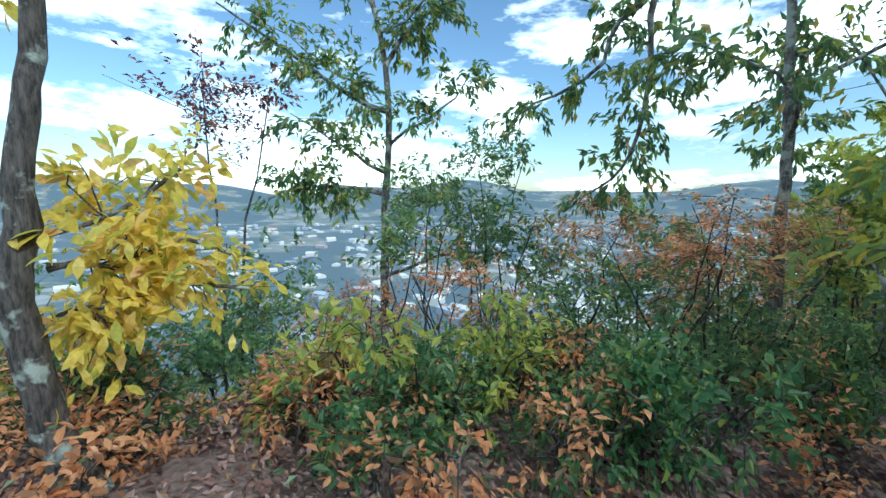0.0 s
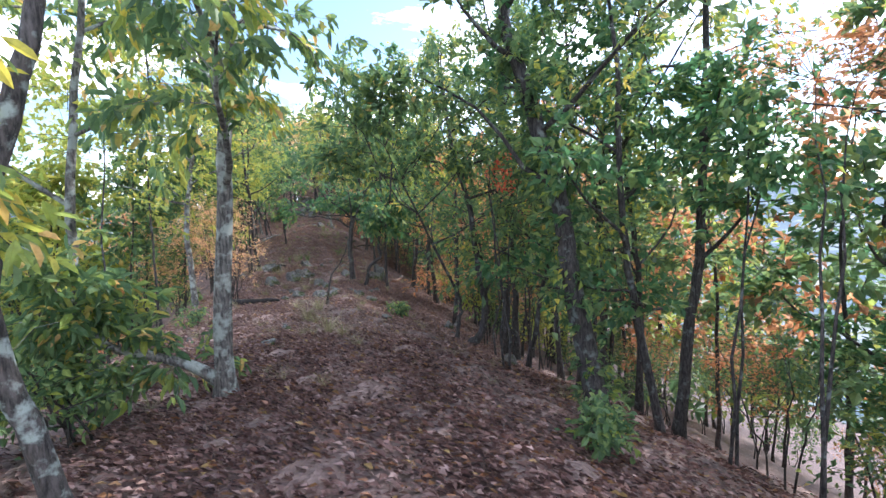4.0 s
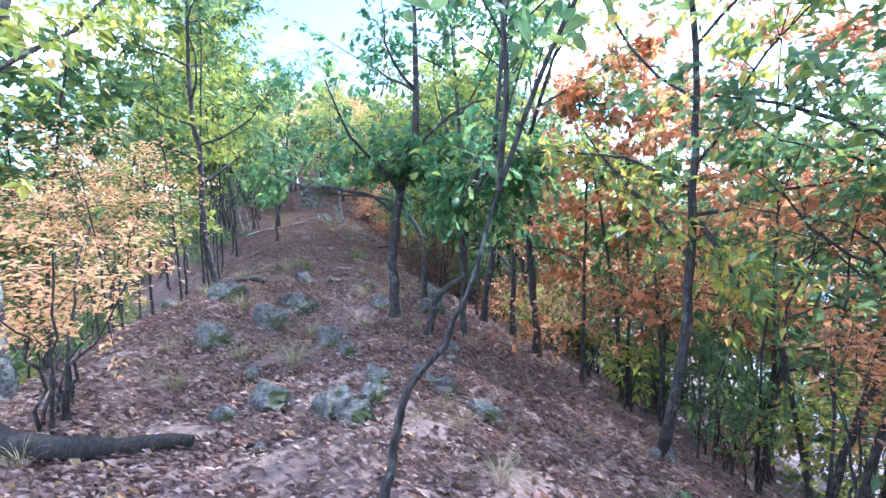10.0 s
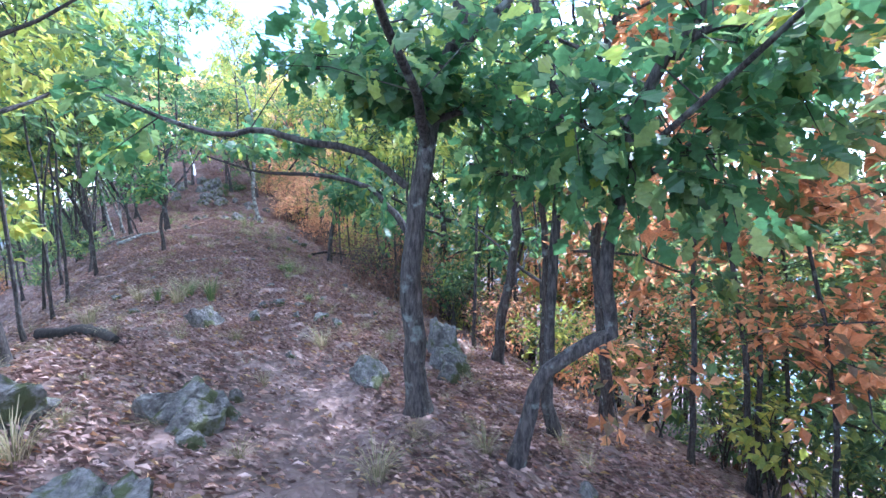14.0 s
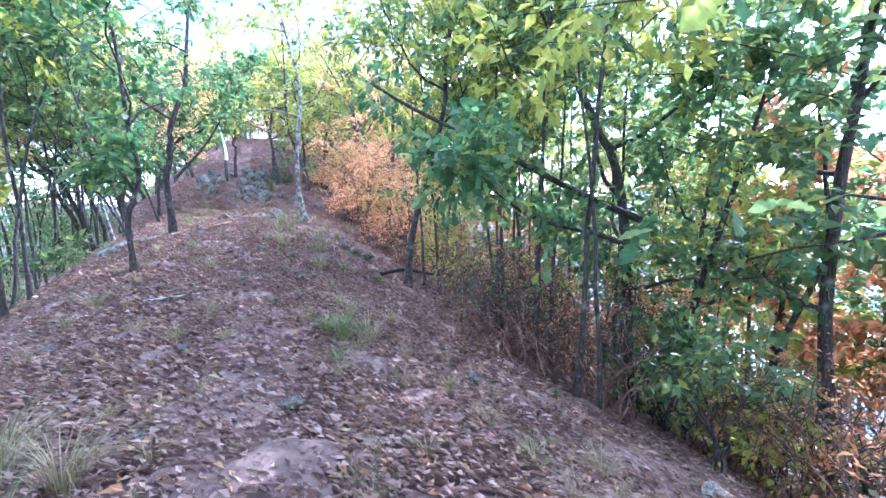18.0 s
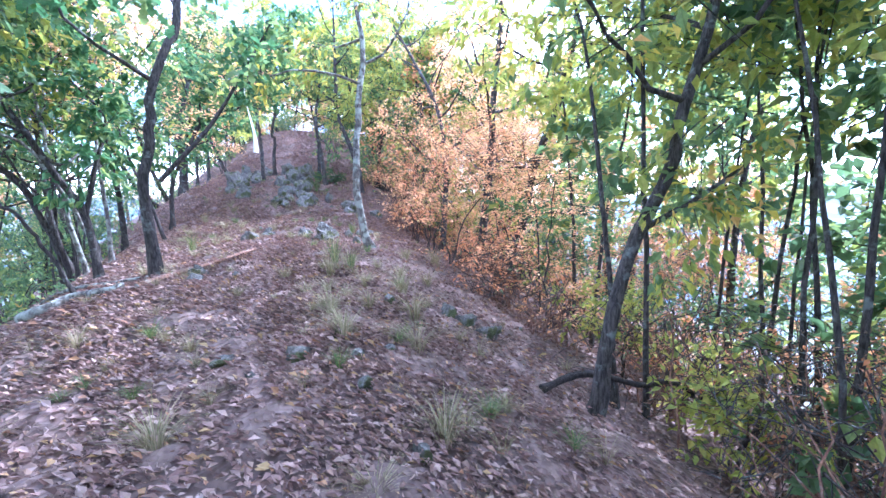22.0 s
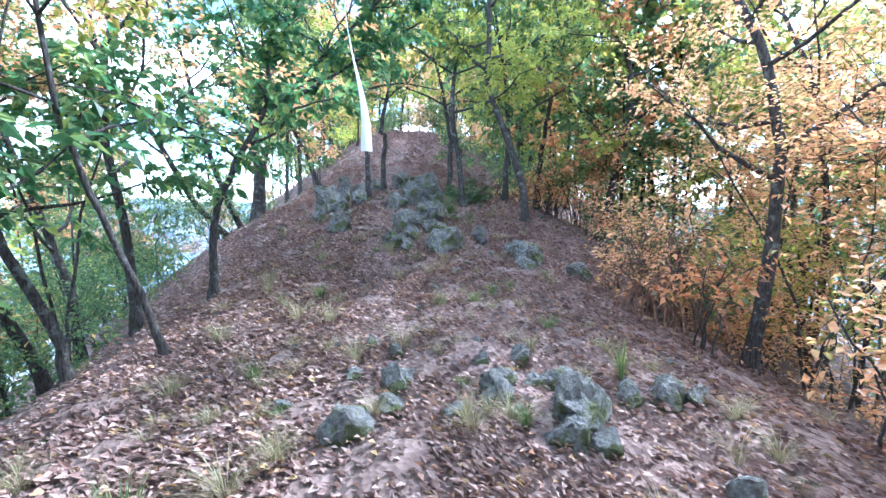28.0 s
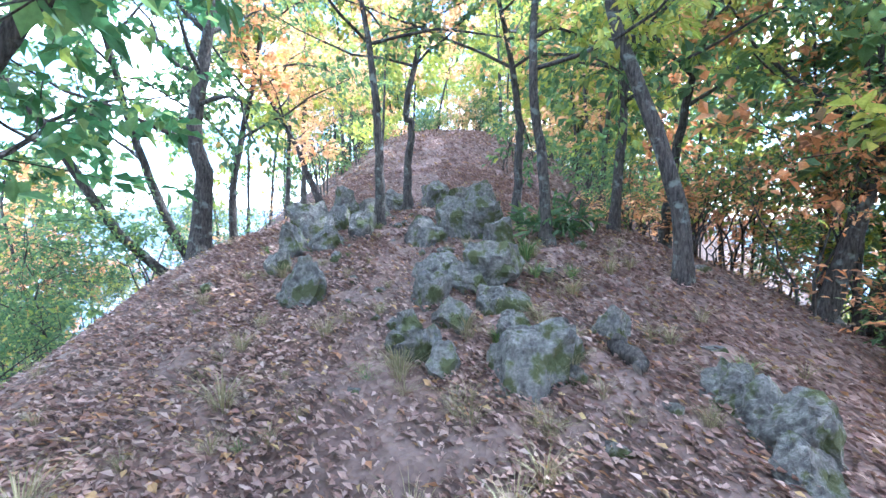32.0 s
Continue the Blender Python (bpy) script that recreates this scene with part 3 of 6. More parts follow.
tree("chestnut", -3.35, 5.35, 0.089, [(-0.08, -0.06, 1.00), (-0.10, -0.08, 2.11), (-0.10, -0.08, 2.87), (-0.19, -0.14, 4.19), (-0.29, -0.22, 4.83)], [([(-0.24, -0.18, 4.48), (-0.67, -0.50, 4.84), (-1.13, -0.85, 4.85), (-1.38, -1.04, 4.57), (-1.63, -1.22, 4.37), (-1.71, -1.29, 3.94), (-2.14, -1.61, 3.67), (-2.57, -1.93, 3.53), (-2.82, -2.12, 3.25)], 0.052), ([(-1.13, -0.85, 4.85), (-1.27, -0.95, 4.50), (-1.24, -0.93, 3.86), (-1.31, -0.98, 3.06), (-1.49, -1.12, 2.53), (-1.81, -1.36, 2.24)], 0.048)])
tree("none", -2.75, 6.10, 0.042, [(-0.14, -0.07, 1.04), (-0.15, -0.08, 1.33), (-0.38, -0.21, 1.70), (-0.63, -0.34, 2.11)])
tree("broad", 2.23, 9.30, 0.084, [(0.19, -0.11, 0.21), (0.25, -0.15, 0.82), (0.17, -0.10, 1.50), (0.12, -0.07, 2.15), (0.03, -0.02, 2.74), (-0.08, 0.05, 3.18), (-0.23, 0.14, 3.74)], [([(-0.06, 0.04, 3.14), (0.07, -0.04, 3.34), (0.37, -0.22, 3.44)], 0.030), ([(0.25, -0.15, 0.92), (0.36, -0.22, 1.21), (0.46, -0.28, 1.41)], 0.035)])
tree("green", 3.40, 9.30, 0.062, [(0.13, -0.13, 0.91), (0.24, -0.24, 1.81), (0.38, -0.38, 2.58), (0.44, -0.44, 3.02)])
tree("green", 2.00, 9.40, 0.044, [(0.05, -0.02, 0.42), (0.02, -0.01, 0.92)])
tree("ivy", 3.20, 6.60, 0.179, [(-0.16, 0.09, 0.97), (-0.31, 0.19, 1.89), (-0.40, 0.24, 2.73), (-0.59, 0.35, 3.56), (-0.74, 0.44, 4.24), (-0.99, 0.59, 5.08), (-1.01, 0.60, 5.52)])
tree("darkgreen", 4.98, 7.17, 0.108, [(0.10, -0.08, 1.94), (0.17, -0.14, 2.99), (0.16, -0.14, 4.96), (0.16, -0.14, 6.06)])
tree("darkgreen", 4.15, 6.55, 0.072, [(-0.26, 0.21, 1.64), (-0.39, 0.30, 2.76), (-0.45, 0.36, 3.86), (-0.49, 0.39, 5.22)])
tree("green", 4.31, 8.97, 0.075, [(0.04, -0.05, 1.54), (0.02, -0.03, 2.15), (-0.07, 0.11, 2.74), (-0.18, 0.26, 3.33), (-0.12, 0.17, 4.05), (-0.08, 0.11, 4.78)])
tree("sparse", 4.40, 8.64, 0.064, [(0.02, -0.03, 1.60), (-0.02, 0.03, 2.16), (0.07, -0.12, 2.54), (0.05, -0.08, 3.40), (0.06, -0.11, 3.81)])
tree("green", 5.22, 8.36, 0.082, [(-0.03, 0.07, 2.45), (-0.06, 0.15, 3.28), (-0.11, 0.25, 4.14), (-0.17, 0.39, 4.96), (-0.20, 0.46, 5.32)])
tree("sparse", 3.00, 13.69, 0.076, [(0.08, -0.14, 1.42), (0.10, -0.17, 2.48), (0.10, -0.16, 3.44), (0.08, -0.13, 4.37)], [([(0.10, -0.17, 2.43), (-0.12, 0.19, 2.90), (-0.39, 0.64, 3.49), (-0.59, 0.98, 4.00)], 0.033), ([(0.13, -0.21, 2.84), (0.25, -0.41, 2.49), (0.35, -0.58, 2.11)], 0.033)])
tree("bare", -0.46, 11.39, 0.034, [(0.06, 0.01, 0.38), (0.16, 0.03, 0.67), (0.42, 0.07, 1.08), (0.60, 0.10, 1.60)], [([(0.60, 0.10, 1.60), (0.64, 0.11, 2.12), (0.59, 0.10, 2.57)], 0.015), ([(0.60, 0.10, 1.60), (0.83, 0.14, 2.17), (1.07, 0.18, 2.64)], 0.013)])
tree("green", 3.74, 11.46, 0.088, [(0.03, -0.04, 1.52), (0.02, -0.02, 2.80), (-0.10, 0.10, 4.20), (-0.13, 0.13, 4.66)])
tree("broad", 4.59, 10.26, 0.078, [(-0.05, 0.10, 2.11), (-0.09, 0.17, 2.91), (-0.16, 0.31, 3.61), (-0.25, 0.51, 4.67), (-0.34, 0.69, 5.37)])
tree("oakbig", 0.12, 16.63, 0.110, [(-0.01, 0.00, 0.45), (-0.03, 0.01, 1.18), (0.06, -0.02, 1.83), (0.15, -0.05, 2.30), (0.30, -0.10, 2.83), (0.36, -0.12, 3.19)], [([(0.07, -0.02, 2.25), (0.03, -0.01, 2.42)], 0.032), ([(0.17, -0.06, 2.32), (0.41, -0.14, 2.40), (0.95, -0.33, 2.50)], 0.032), ([(-0.04, 0.02, 1.83), (-0.36, 0.12, 2.09), (-0.75, 0.26, 2.17), (-1.06, 0.37, 2.26), (-1.32, 0.46, 2.22), (-1.69, 0.59, 2.34), (-2.05, 0.71, 2.50)], 0.032), ([(0.30, -0.10, 2.83), (-0.10, 0.04, 2.69), (-0.65, 0.22, 2.70)], 0.027)])
tree("oakbig", 0.55, 15.85, 0.065, [(0.06, -0.04, 0.35), (0.14, -0.09, 0.63), (0.37, -0.24, 0.87), (0.50, -0.33, 1.00), (0.46, -0.30, 1.38), (0.54, -0.35, 1.83), (0.59, -0.39, 2.30), (0.73, -0.47, 2.64), (0.86, -0.56, 2.91)], [([(0.54, -0.35, 1.83), (0.73, -0.48, 2.00), (0.88, -0.58, 2.15)], 0.023), ([(0.59, -0.39, 2.30), (0.41, -0.27, 2.21), (0.18, -0.12, 2.33)], 0.023), ([(0.73, -0.47, 2.64), (0.99, -0.64, 2.77), (1.21, -0.79, 2.66)], 0.027)])
tree("oakbig", 1.30, 16.43, 0.065, [(-0.04, 0.03, 0.79), (0.00, -0.00, 1.77), (0.00, -0.00, 2.56), (-0.07, 0.06, 3.42)], [([(0.01, -0.01, 2.19), (-0.30, 0.24, 2.30), (-0.57, 0.45, 2.41)], 0.025)])
tree("oakarch", 1.05, 19.15, 0.100, [(-0.00, -0.00, 0.88), (-0.02, 0.03, 1.30), (-0.06, 0.12, 1.53)], [([(-0.06, 0.12, 1.53), (-0.17, 0.32, 1.84), (-0.31, 0.54, 2.04), (-0.47, 0.76, 2.29), (-0.92, 0.95, 2.45), (-1.36, 1.15, 2.52), (-1.87, 1.37, 2.54), (-2.25, 1.53, 2.63), (-2.73, 1.75, 2.81)], 0.058), ([(-2.16, 1.50, 2.61), (-2.17, 1.50, 2.81), (-2.05, 1.45, 2.90)], 0.017), ([(-1.60, 1.25, 2.58), (-1.47, 1.19, 2.76), (-1.40, 1.16, 2.88)], 0.017)])
tree("oakbig", 2.66, 19.70, 0.115, [(0.05, -0.06, 0.87), (0.16, -0.21, 1.65), (0.20, -0.27, 2.55), (0.20, -0.26, 3.70)])
tree("oakbig", 3.24, 19.16, 0.088, [(0.00, -0.01, 1.65), (-0.01, 0.02, 2.44), (-0.05, 0.12, 3.59), (-0.08, 0.19, 3.99)], [([(-0.05, 0.12, 3.59), (-0.02, 0.05, 3.72), (-0.01, 0.02, 3.92)], 0.029)])
tree("sparse", 1.00, 27.95, 0.087, [(0.15, -0.06, 1.14), (0.29, -0.12, 1.70), (0.53, -0.21, 2.32), (0.63, -0.25, 2.92), (0.82, -0.32, 3.69), (0.85, -0.34, 4.32)], [([(0.33, -0.13, 1.77), (0.81, -0.32, 2.10), (1.12, -0.44, 2.36)], 0.029)])
tree("orange", 1.44, 33.84, 0.120, [(0.23, -0.05, 2.14), (0.37, -0.08, 4.00), (0.56, -0.12, 6.74)])
tree("orange", 1.80, 33.27, 0.129, [(0.44, -0.12, 1.21), (0.75, -0.20, 2.74), (1.33, -0.36, 4.36), (1.64, -0.44, 6.58)])
tree("birch", -1.05, 32.40, 0.092, [(-0.13, 0.00, 0.47), (-0.22, 0.01, 1.55), (-0.12, 0.00, 2.68), (-0.05, 0.00, 4.09)])
tree("oakbig", -4.05, 30.90, 0.096, [(-0.03, -0.02, 0.87), (-0.06, -0.03, 1.40), (0.06, 0.03, 1.94), (0.07, 0.04, 2.42), (0.31, 0.16, 3.21), (0.45, 0.23, 3.71)], [([(0.11, 0.06, 1.33), (0.70, 0.36, 2.12), (1.12, 0.58, 2.90), (1.56, 0.81, 3.79)], 0.037)])
tree("oak", -5.39, 31.98, 0.071, [(-0.07, -0.05, 0.98), (-0.28, -0.18, 1.58), (-0.53, -0.34, 2.22), (-0.81, -0.52, 2.89), (-1.03, -0.66, 3.37)], [([(-0.07, -0.05, 0.98), (0.10, 0.06, 1.84), (0.23, 0.15, 2.54), (-0.08, -0.05, 3.08)], 0.040)])
tree("oakbig", -3.50, 27.05, 0.053, [(0.01, 0.01, 0.85), (0.11, 0.07, 1.22), (0.16, 0.10, 1.51), (0.14, 0.09, 1.92)], [([(0.11, 0.07, 1.22), (-0.01, -0.01, 1.55), (-0.09, -0.06, 1.90)], 0.026)])
tree("oakbig", 4.20, 24.95, 0.120, [(-0.15, 0.13, 0.83), (-0.14, 0.12, 1.94), (-0.26, 0.23, 3.70), (-0.48, 0.42, 4.49), (-0.74, 0.64, 5.22), (-1.06, 0.93, 6.16)], [([(-0.05, 0.00, 3.10), (-1.30, -0.15, 3.55), (-2.60, -0.30, 4.10), (-3.60, -0.40, 4.50), (-4.30, -0.45, 4.85)], 0.060), ([(-0.02, 0.00, 2.60), (-1.20, -0.50, 2.95), (-2.30, -0.80, 3.20), (-3.00, -1.00, 3.60)], 0.050), ([(-2.60, -0.30, 4.10), (-3.20, -1.00, 4.00), (-3.60, -1.50, 3.80)], 0.030)])
tree("oakbig", 4.35, 24.80, 0.091, [(0.22, -0.20, 1.04), (0.34, -0.31, 1.67), (0.45, -0.42, 2.28)])
tree("yellow", -1.24, 40.30, 0.113, [(-0.05, 0.01, 0.80), (-0.39, 0.07, 1.82), (-0.77, 0.15, 2.96), (-0.74, 0.14, 4.14)])
tree("yellow", 0.60, 40.90, 0.135, [(0.12, -0.04, 0.61), (0.42, -0.16, 2.22), (0.51, -0.19, 3.55)])
tree("green", 2.05, 42.10, 0.114, [(0.10, -0.05, 0.75), (0.24, -0.11, 1.10), (0.16, -0.08, 3.48), (0.59, -0.28, 4.56)], [([(0.16, -0.08, 3.48), (-0.43, 0.20, 3.86), (-1.06, 0.50, 4.04)], 0.046)])
tree("oak", -6.40, 37.20, 0.077, [(0.06, 0.04, 1.05), (0.17, 0.11, 1.55), (0.48, 0.31, 2.31), (0.69, 0.45, 2.82), (1.04, 0.68, 3.18)], [([(0.69, 0.45, 2.82), (1.37, 0.89, 3.30), (2.16, 1.40, 3.99), (3.05, 1.98, 4.74)], 0.043), ([(0.48, 0.31, 2.31), (0.76, 0.49, 2.99), (0.79, 0.51, 3.80), (0.96, 0.63, 4.38)], 0.038)])
tree("green", -7.70, 41.60, 0.189, [(0.06, 0.03, 1.21), (0.00, 0.00, 2.19)])
tree("orange", -5.75, 35.20, 0.046, [(-0.13, -0.11, 0.65), (-0.28, -0.24, 1.31), (-0.40, -0.33, 1.78), (-0.49, -0.41, 2.23), (-0.52, -0.43, 2.42)])
tree("orange", -7.60, 37.20, 0.090, [(-0.01, -0.01, 1.28), (-0.11, -0.10, 2.37), (-0.15, -0.13, 3.18), (-0.07, -0.06, 4.15), (-0.07, -0.06, 4.77)])
tree("oak", -7.60, 36.00, 0.083, [(-0.05, -0.05, 0.70), (-0.26, -0.29, 1.60), (-0.39, -0.44, 2.22), (-0.68, -0.77, 2.88)])
tree("oak", -7.29, 34.51, 0.083, [(-0.12, -0.20, 1.16), (-0.16, -0.26, 1.85), (-0.16, -0.27, 2.74)])
tree("birch", -4.30, 14.90, 0.105, [(-0.02, -0.02, 1.30), (-0.04, -0.03, 2.23), (0.08, 0.05, 3.27), (0.25, 0.18, 4.39)])
tree("gold", -2.57, -0.84, 0.112, [(0.04, -0.08, 0.44), (0.07, -0.13, 0.94), (0.06, -0.11, 1.51), (0.03, -0.05, 2.04), (-0.01, 0.01, 2.57)], [([(0.02, -0.04, 1.30), (-0.08, 0.15, 1.28), (-0.17, 0.33, 1.19), (-0.26, 0.50, 1.13), (-0.42, 0.82, 1.04)], 0.017), ([(0.02, -0.04, 1.28), (-0.06, 0.12, 1.32), (-0.16, 0.31, 1.32), (-0.27, 0.51, 1.39), (-0.38, 0.73, 1.28)], 0.016), ([(0.02, -0.03, 1.45), (-0.08, 0.15, 1.52), (-0.17, 0.33, 1.64), (-0.27, 0.51, 1.81)], 0.012), ([(0.02, -0.04, 1.04), (-0.05, 0.10, 1.06), (-0.08, 0.15, 0.93)], 0.012)])
tree("green", -4.76, 30.40, 0.031, [(-0.19, -0.13, 0.64), (-0.37, -0.26, 1.10), (-0.61, -0.44, 1.53)])
tree("leaningbare", -5.77, 32.73, 0.049, [(-0.15, -0.12, 0.90), (-0.42, -0.33, 1.73), (-0.64, -0.51, 2.18), (-0.97, -0.77, 2.48)], [([(-0.42, -0.33, 1.73), (-0.57, -0.45, 2.27), (-0.67, -0.53, 2.96)], 0.026)])
tree("leaningbare", -6.23, 33.12, 0.054, [(-0.17, -0.14, 1.49), (-0.27, -0.22, 2.48), (-0.37, -0.31, 3.64)])
tree("leaningbare", -6.10, 33.73, 0.051, [(-0.04, -0.03, 1.67), (-0.04, -0.03, 2.79), (-0.03, -0.02, 3.79)])
tree("chestnut", -7.07, 1.42, 0.100, [(0.000, 0.000, 1.21), (-0.000, -0.000, 3.03), (0.000, 0.053, 4.39), (0.007, 0.090, 5.48), (-0.007, -0.083, 6.64), (-0.015, -0.23, 7.26)], [([(0.007, 0.075, 5.15), (-0.007, -0.24, 5.24), (0.000, -0.69, 5.47), (0.090, -1.51, 5.98), (0.27, -2.31, 6.43)], 0.054), ([(0.000, 0.038, 5.84), (0.053, 0.50, 6.52), (0.17, 1.14, 6.93)], 0.045), ([(0.000, 0.030, 3.82), (-0.015, -0.55, 3.93), (0.007, -1.09, 3.94), (0.060, -1.53, 4.00)], 0.041)])
tree("darkgreen", 7.16, 5.57, 0.078, [(0.000, 0.000, 1.04), (-0.062, 0.159, 2.52), (-0.141, 0.34, 4.05), (-0.167, 0.41, 4.65)])
tree("green", 5.20, 9.54, 0.070, [(0.000, 0.000, 0.71), (-0.021, 0.036, 2.34), (-0.050, 0.078, 4.30), (-0.007, 0.007, 5.45)])
tree("green", 4.00, 11.39, 0.100, [(0.015, -0.022, 1.63), (-0.022, 0.037, 2.98), (-0.044, 0.059, 4.20), (-0.081, 0.110, 5.16), (-0.088, 0.125, 5.85)])
tree("rustmix", 4.93, 13.26, 0.055, [(0.100, -0.121, 1.20), (0.28, -0.33, 2.38), (0.43, -0.54, 3.54)])
tree("green", 9.16, 15.18, 0.100, [(0.000, 0.000, 0.38), (0.105, -0.18, 3.22), (0.073, -0.129, 5.53), (0.016, -0.032, 6.44)])
tree("yellow", 3.25, 17.78, 0.100, [(0.000, 0.000, 0.47), (-0.17, 0.058, 2.15), (-0.125, 0.042, 3.70), (-0.150, 0.058, 4.87)])
tree("yellow", 5.24, 22.81, 0.100, [(-0.030, 0.020, 0.26), (-0.21, 0.109, 3.07), (0.000, -0.000, 5.68), (0.080, -0.050, 7.08)])
tree("green", -3.29, 18.76, 0.080, [(-0.066, -0.025, 0.54), (-0.149, -0.066, 1.33), (-0.149, -0.066, 2.57), (-0.25, -0.108, 4.03)])
tree("orange", 1.05, 36.50, 0.110, [(0.10, -0.07, 1.15), (0.15, -0.10, 2.60), (0.00, 0.00, 3.80), (-0.40, 0.27, 4.95)])
tree("green", -7.27, 34.54, 0.100, [(-0.195, -0.143, 0.86), (-0.49, -0.38, 1.96), (-1.01, -0.82, 3.07)])
tree("orange", 3.20, 38.20, 0.080, [(0.091, -0.057, 0.80), (0.125, -0.091, 2.30), (0.023, -0.011, 3.72), (-0.160, 0.103, 4.92), (-0.50, 0.31, 5.91)])
tree("orange", -8.40, 36.51, 0.100, [(-0.100, -0.21, 0.96), (-0.30, -0.66, 1.94), (-0.42, -1.03, 2.59), (-0.53, -1.40, 2.86)])
tree("orangefar", -7.10, 44.80, 0.100, [(-0.29, -0.127, 0.78), (-0.44, -0.20, 1.25)])
tree("yellow", -2.58, 40.98, 0.090, [(-0.008, 0.000, 0.31), (-0.073, 0.008, 1.03), (-0.16, 0.016, 1.60), (-0.19, 0.016, 2.73)])
tree("green", -1.47, 42.10, 0.095, [(0.090, -0.022, 1.53), (0.038, -0.007, 2.85)])
tree("green", -2.87, 42.14, 0.092, [(0.008, -0.000, 1.17), (-0.023, 0.000, 1.78)])
tree("yellow", -0.54, 42.57, 0.100, [(0.000, 0.000, 0.50), (0.120, -0.045, 1.50), (0.24, -0.097, 2.50)])
tree("orange", -4.95, 41.88, 0.100, [(-0.000, 0.000, 0.95), (-0.032, -0.008, 1.67), (-0.057, -0.016, 2.10)])
tree("orange", -4.75, 43.03, 0.098, [(0.000, 0.000, 0.88), (0.091, 0.023, 1.52), (-0.008, -0.000, 1.93)])
tree("oak", -8.99, 42.56, 0.100, [(-0.55, -0.55, 0.98), (-1.14, -1.28, 2.83), (-1.60, -1.97, 4.16)])
tree("green", -8.69, 42.74, 0.100, [(-0.36, -0.33, 1.23), (-0.58, -0.55, 2.40), (-0.79, -0.77, 3.83)])
tree("green", -8.45, 43.61, 0.100, [(0.020, 0.010, 1.41), (0.26, 0.180, 2.85), (0.45, 0.31, 4.01)])
tree("green", -9.45, 38.22, 0.100, [(-0.050, -0.060, 1.31), (-0.21, -0.24, 2.44), (-0.39, -0.46, 3.67)])
tree("green", 5.79, 31.27, 0.100, [(0.000, 0.000, 3.02), (0.104, -0.117, 4.82), (0.27, -0.30, 6.90)])
tree("rustmix", 5.60, 13.95, 0.050, [(0.000, 0.000, 0.48), (-0.26, 0.36, 2.58), (-0.32, 0.43, 3.67)])
tree("green", 4.12, 12.46, 0.050, [(0.000, 0.000, 0.38), (0.094, -0.16, 1.81), (0.21, -0.37, 3.04)])
tree("green", 7.28, 15.92, 0.094, [(0.000, 0.000, 1.41), (0.055, -0.126, 2.20), (0.016, -0.031, 3.16)])


# ---- shrubs and low maples ----
# leaf material, leaf size, ratio, droop, flatness, name, label
BUSH = {
    "rust": ("rust", .06, .5, .15, .5, "maple_shrub", "low maple with layered rusty orange leaves"),
    "rustgreen": ("rust", .07, .5, .3, .2, "shrub", "undergrowth shrub with reddish and green leaves"),
    "leafy": ("green", .088, .5, .35, 0, "shrub", "leafy green shrub in the undergrowth"),
    "brushy": ("oak", .075, .5, .35, 0, "shrub", "low dark green brushwood shrub"),
    "darkgreen": ("oak", .14, .6, .45, 0, "shrub", "dense dark green oak scrub"),
    "purple": ("purple", .07, .5, .2, .3, "shrub", "thin spray of small dark purple leaves"),
    "orange": ("orange", .058, .6, .12, .6, "maple_shrub", "low maple with layered orange autumn leaves"),
    "yellow": ("yellow", .11, .5, .3, .2, "shrub", "yellow-green autumn shrub in the undergrowth"),
    "redleaf": ("red", .07, .6, .7, 0, "sumac_shrub", "sprig of hanging bright red leaves"),
    "thicket": ("brown", .045, .4, .2, 0, "thicket", "bare brown brushwood thicket"),
    "pine": ("pine", .22, .05, .1, 0, "pine_shrub", "small pine with soft green needles"),
}


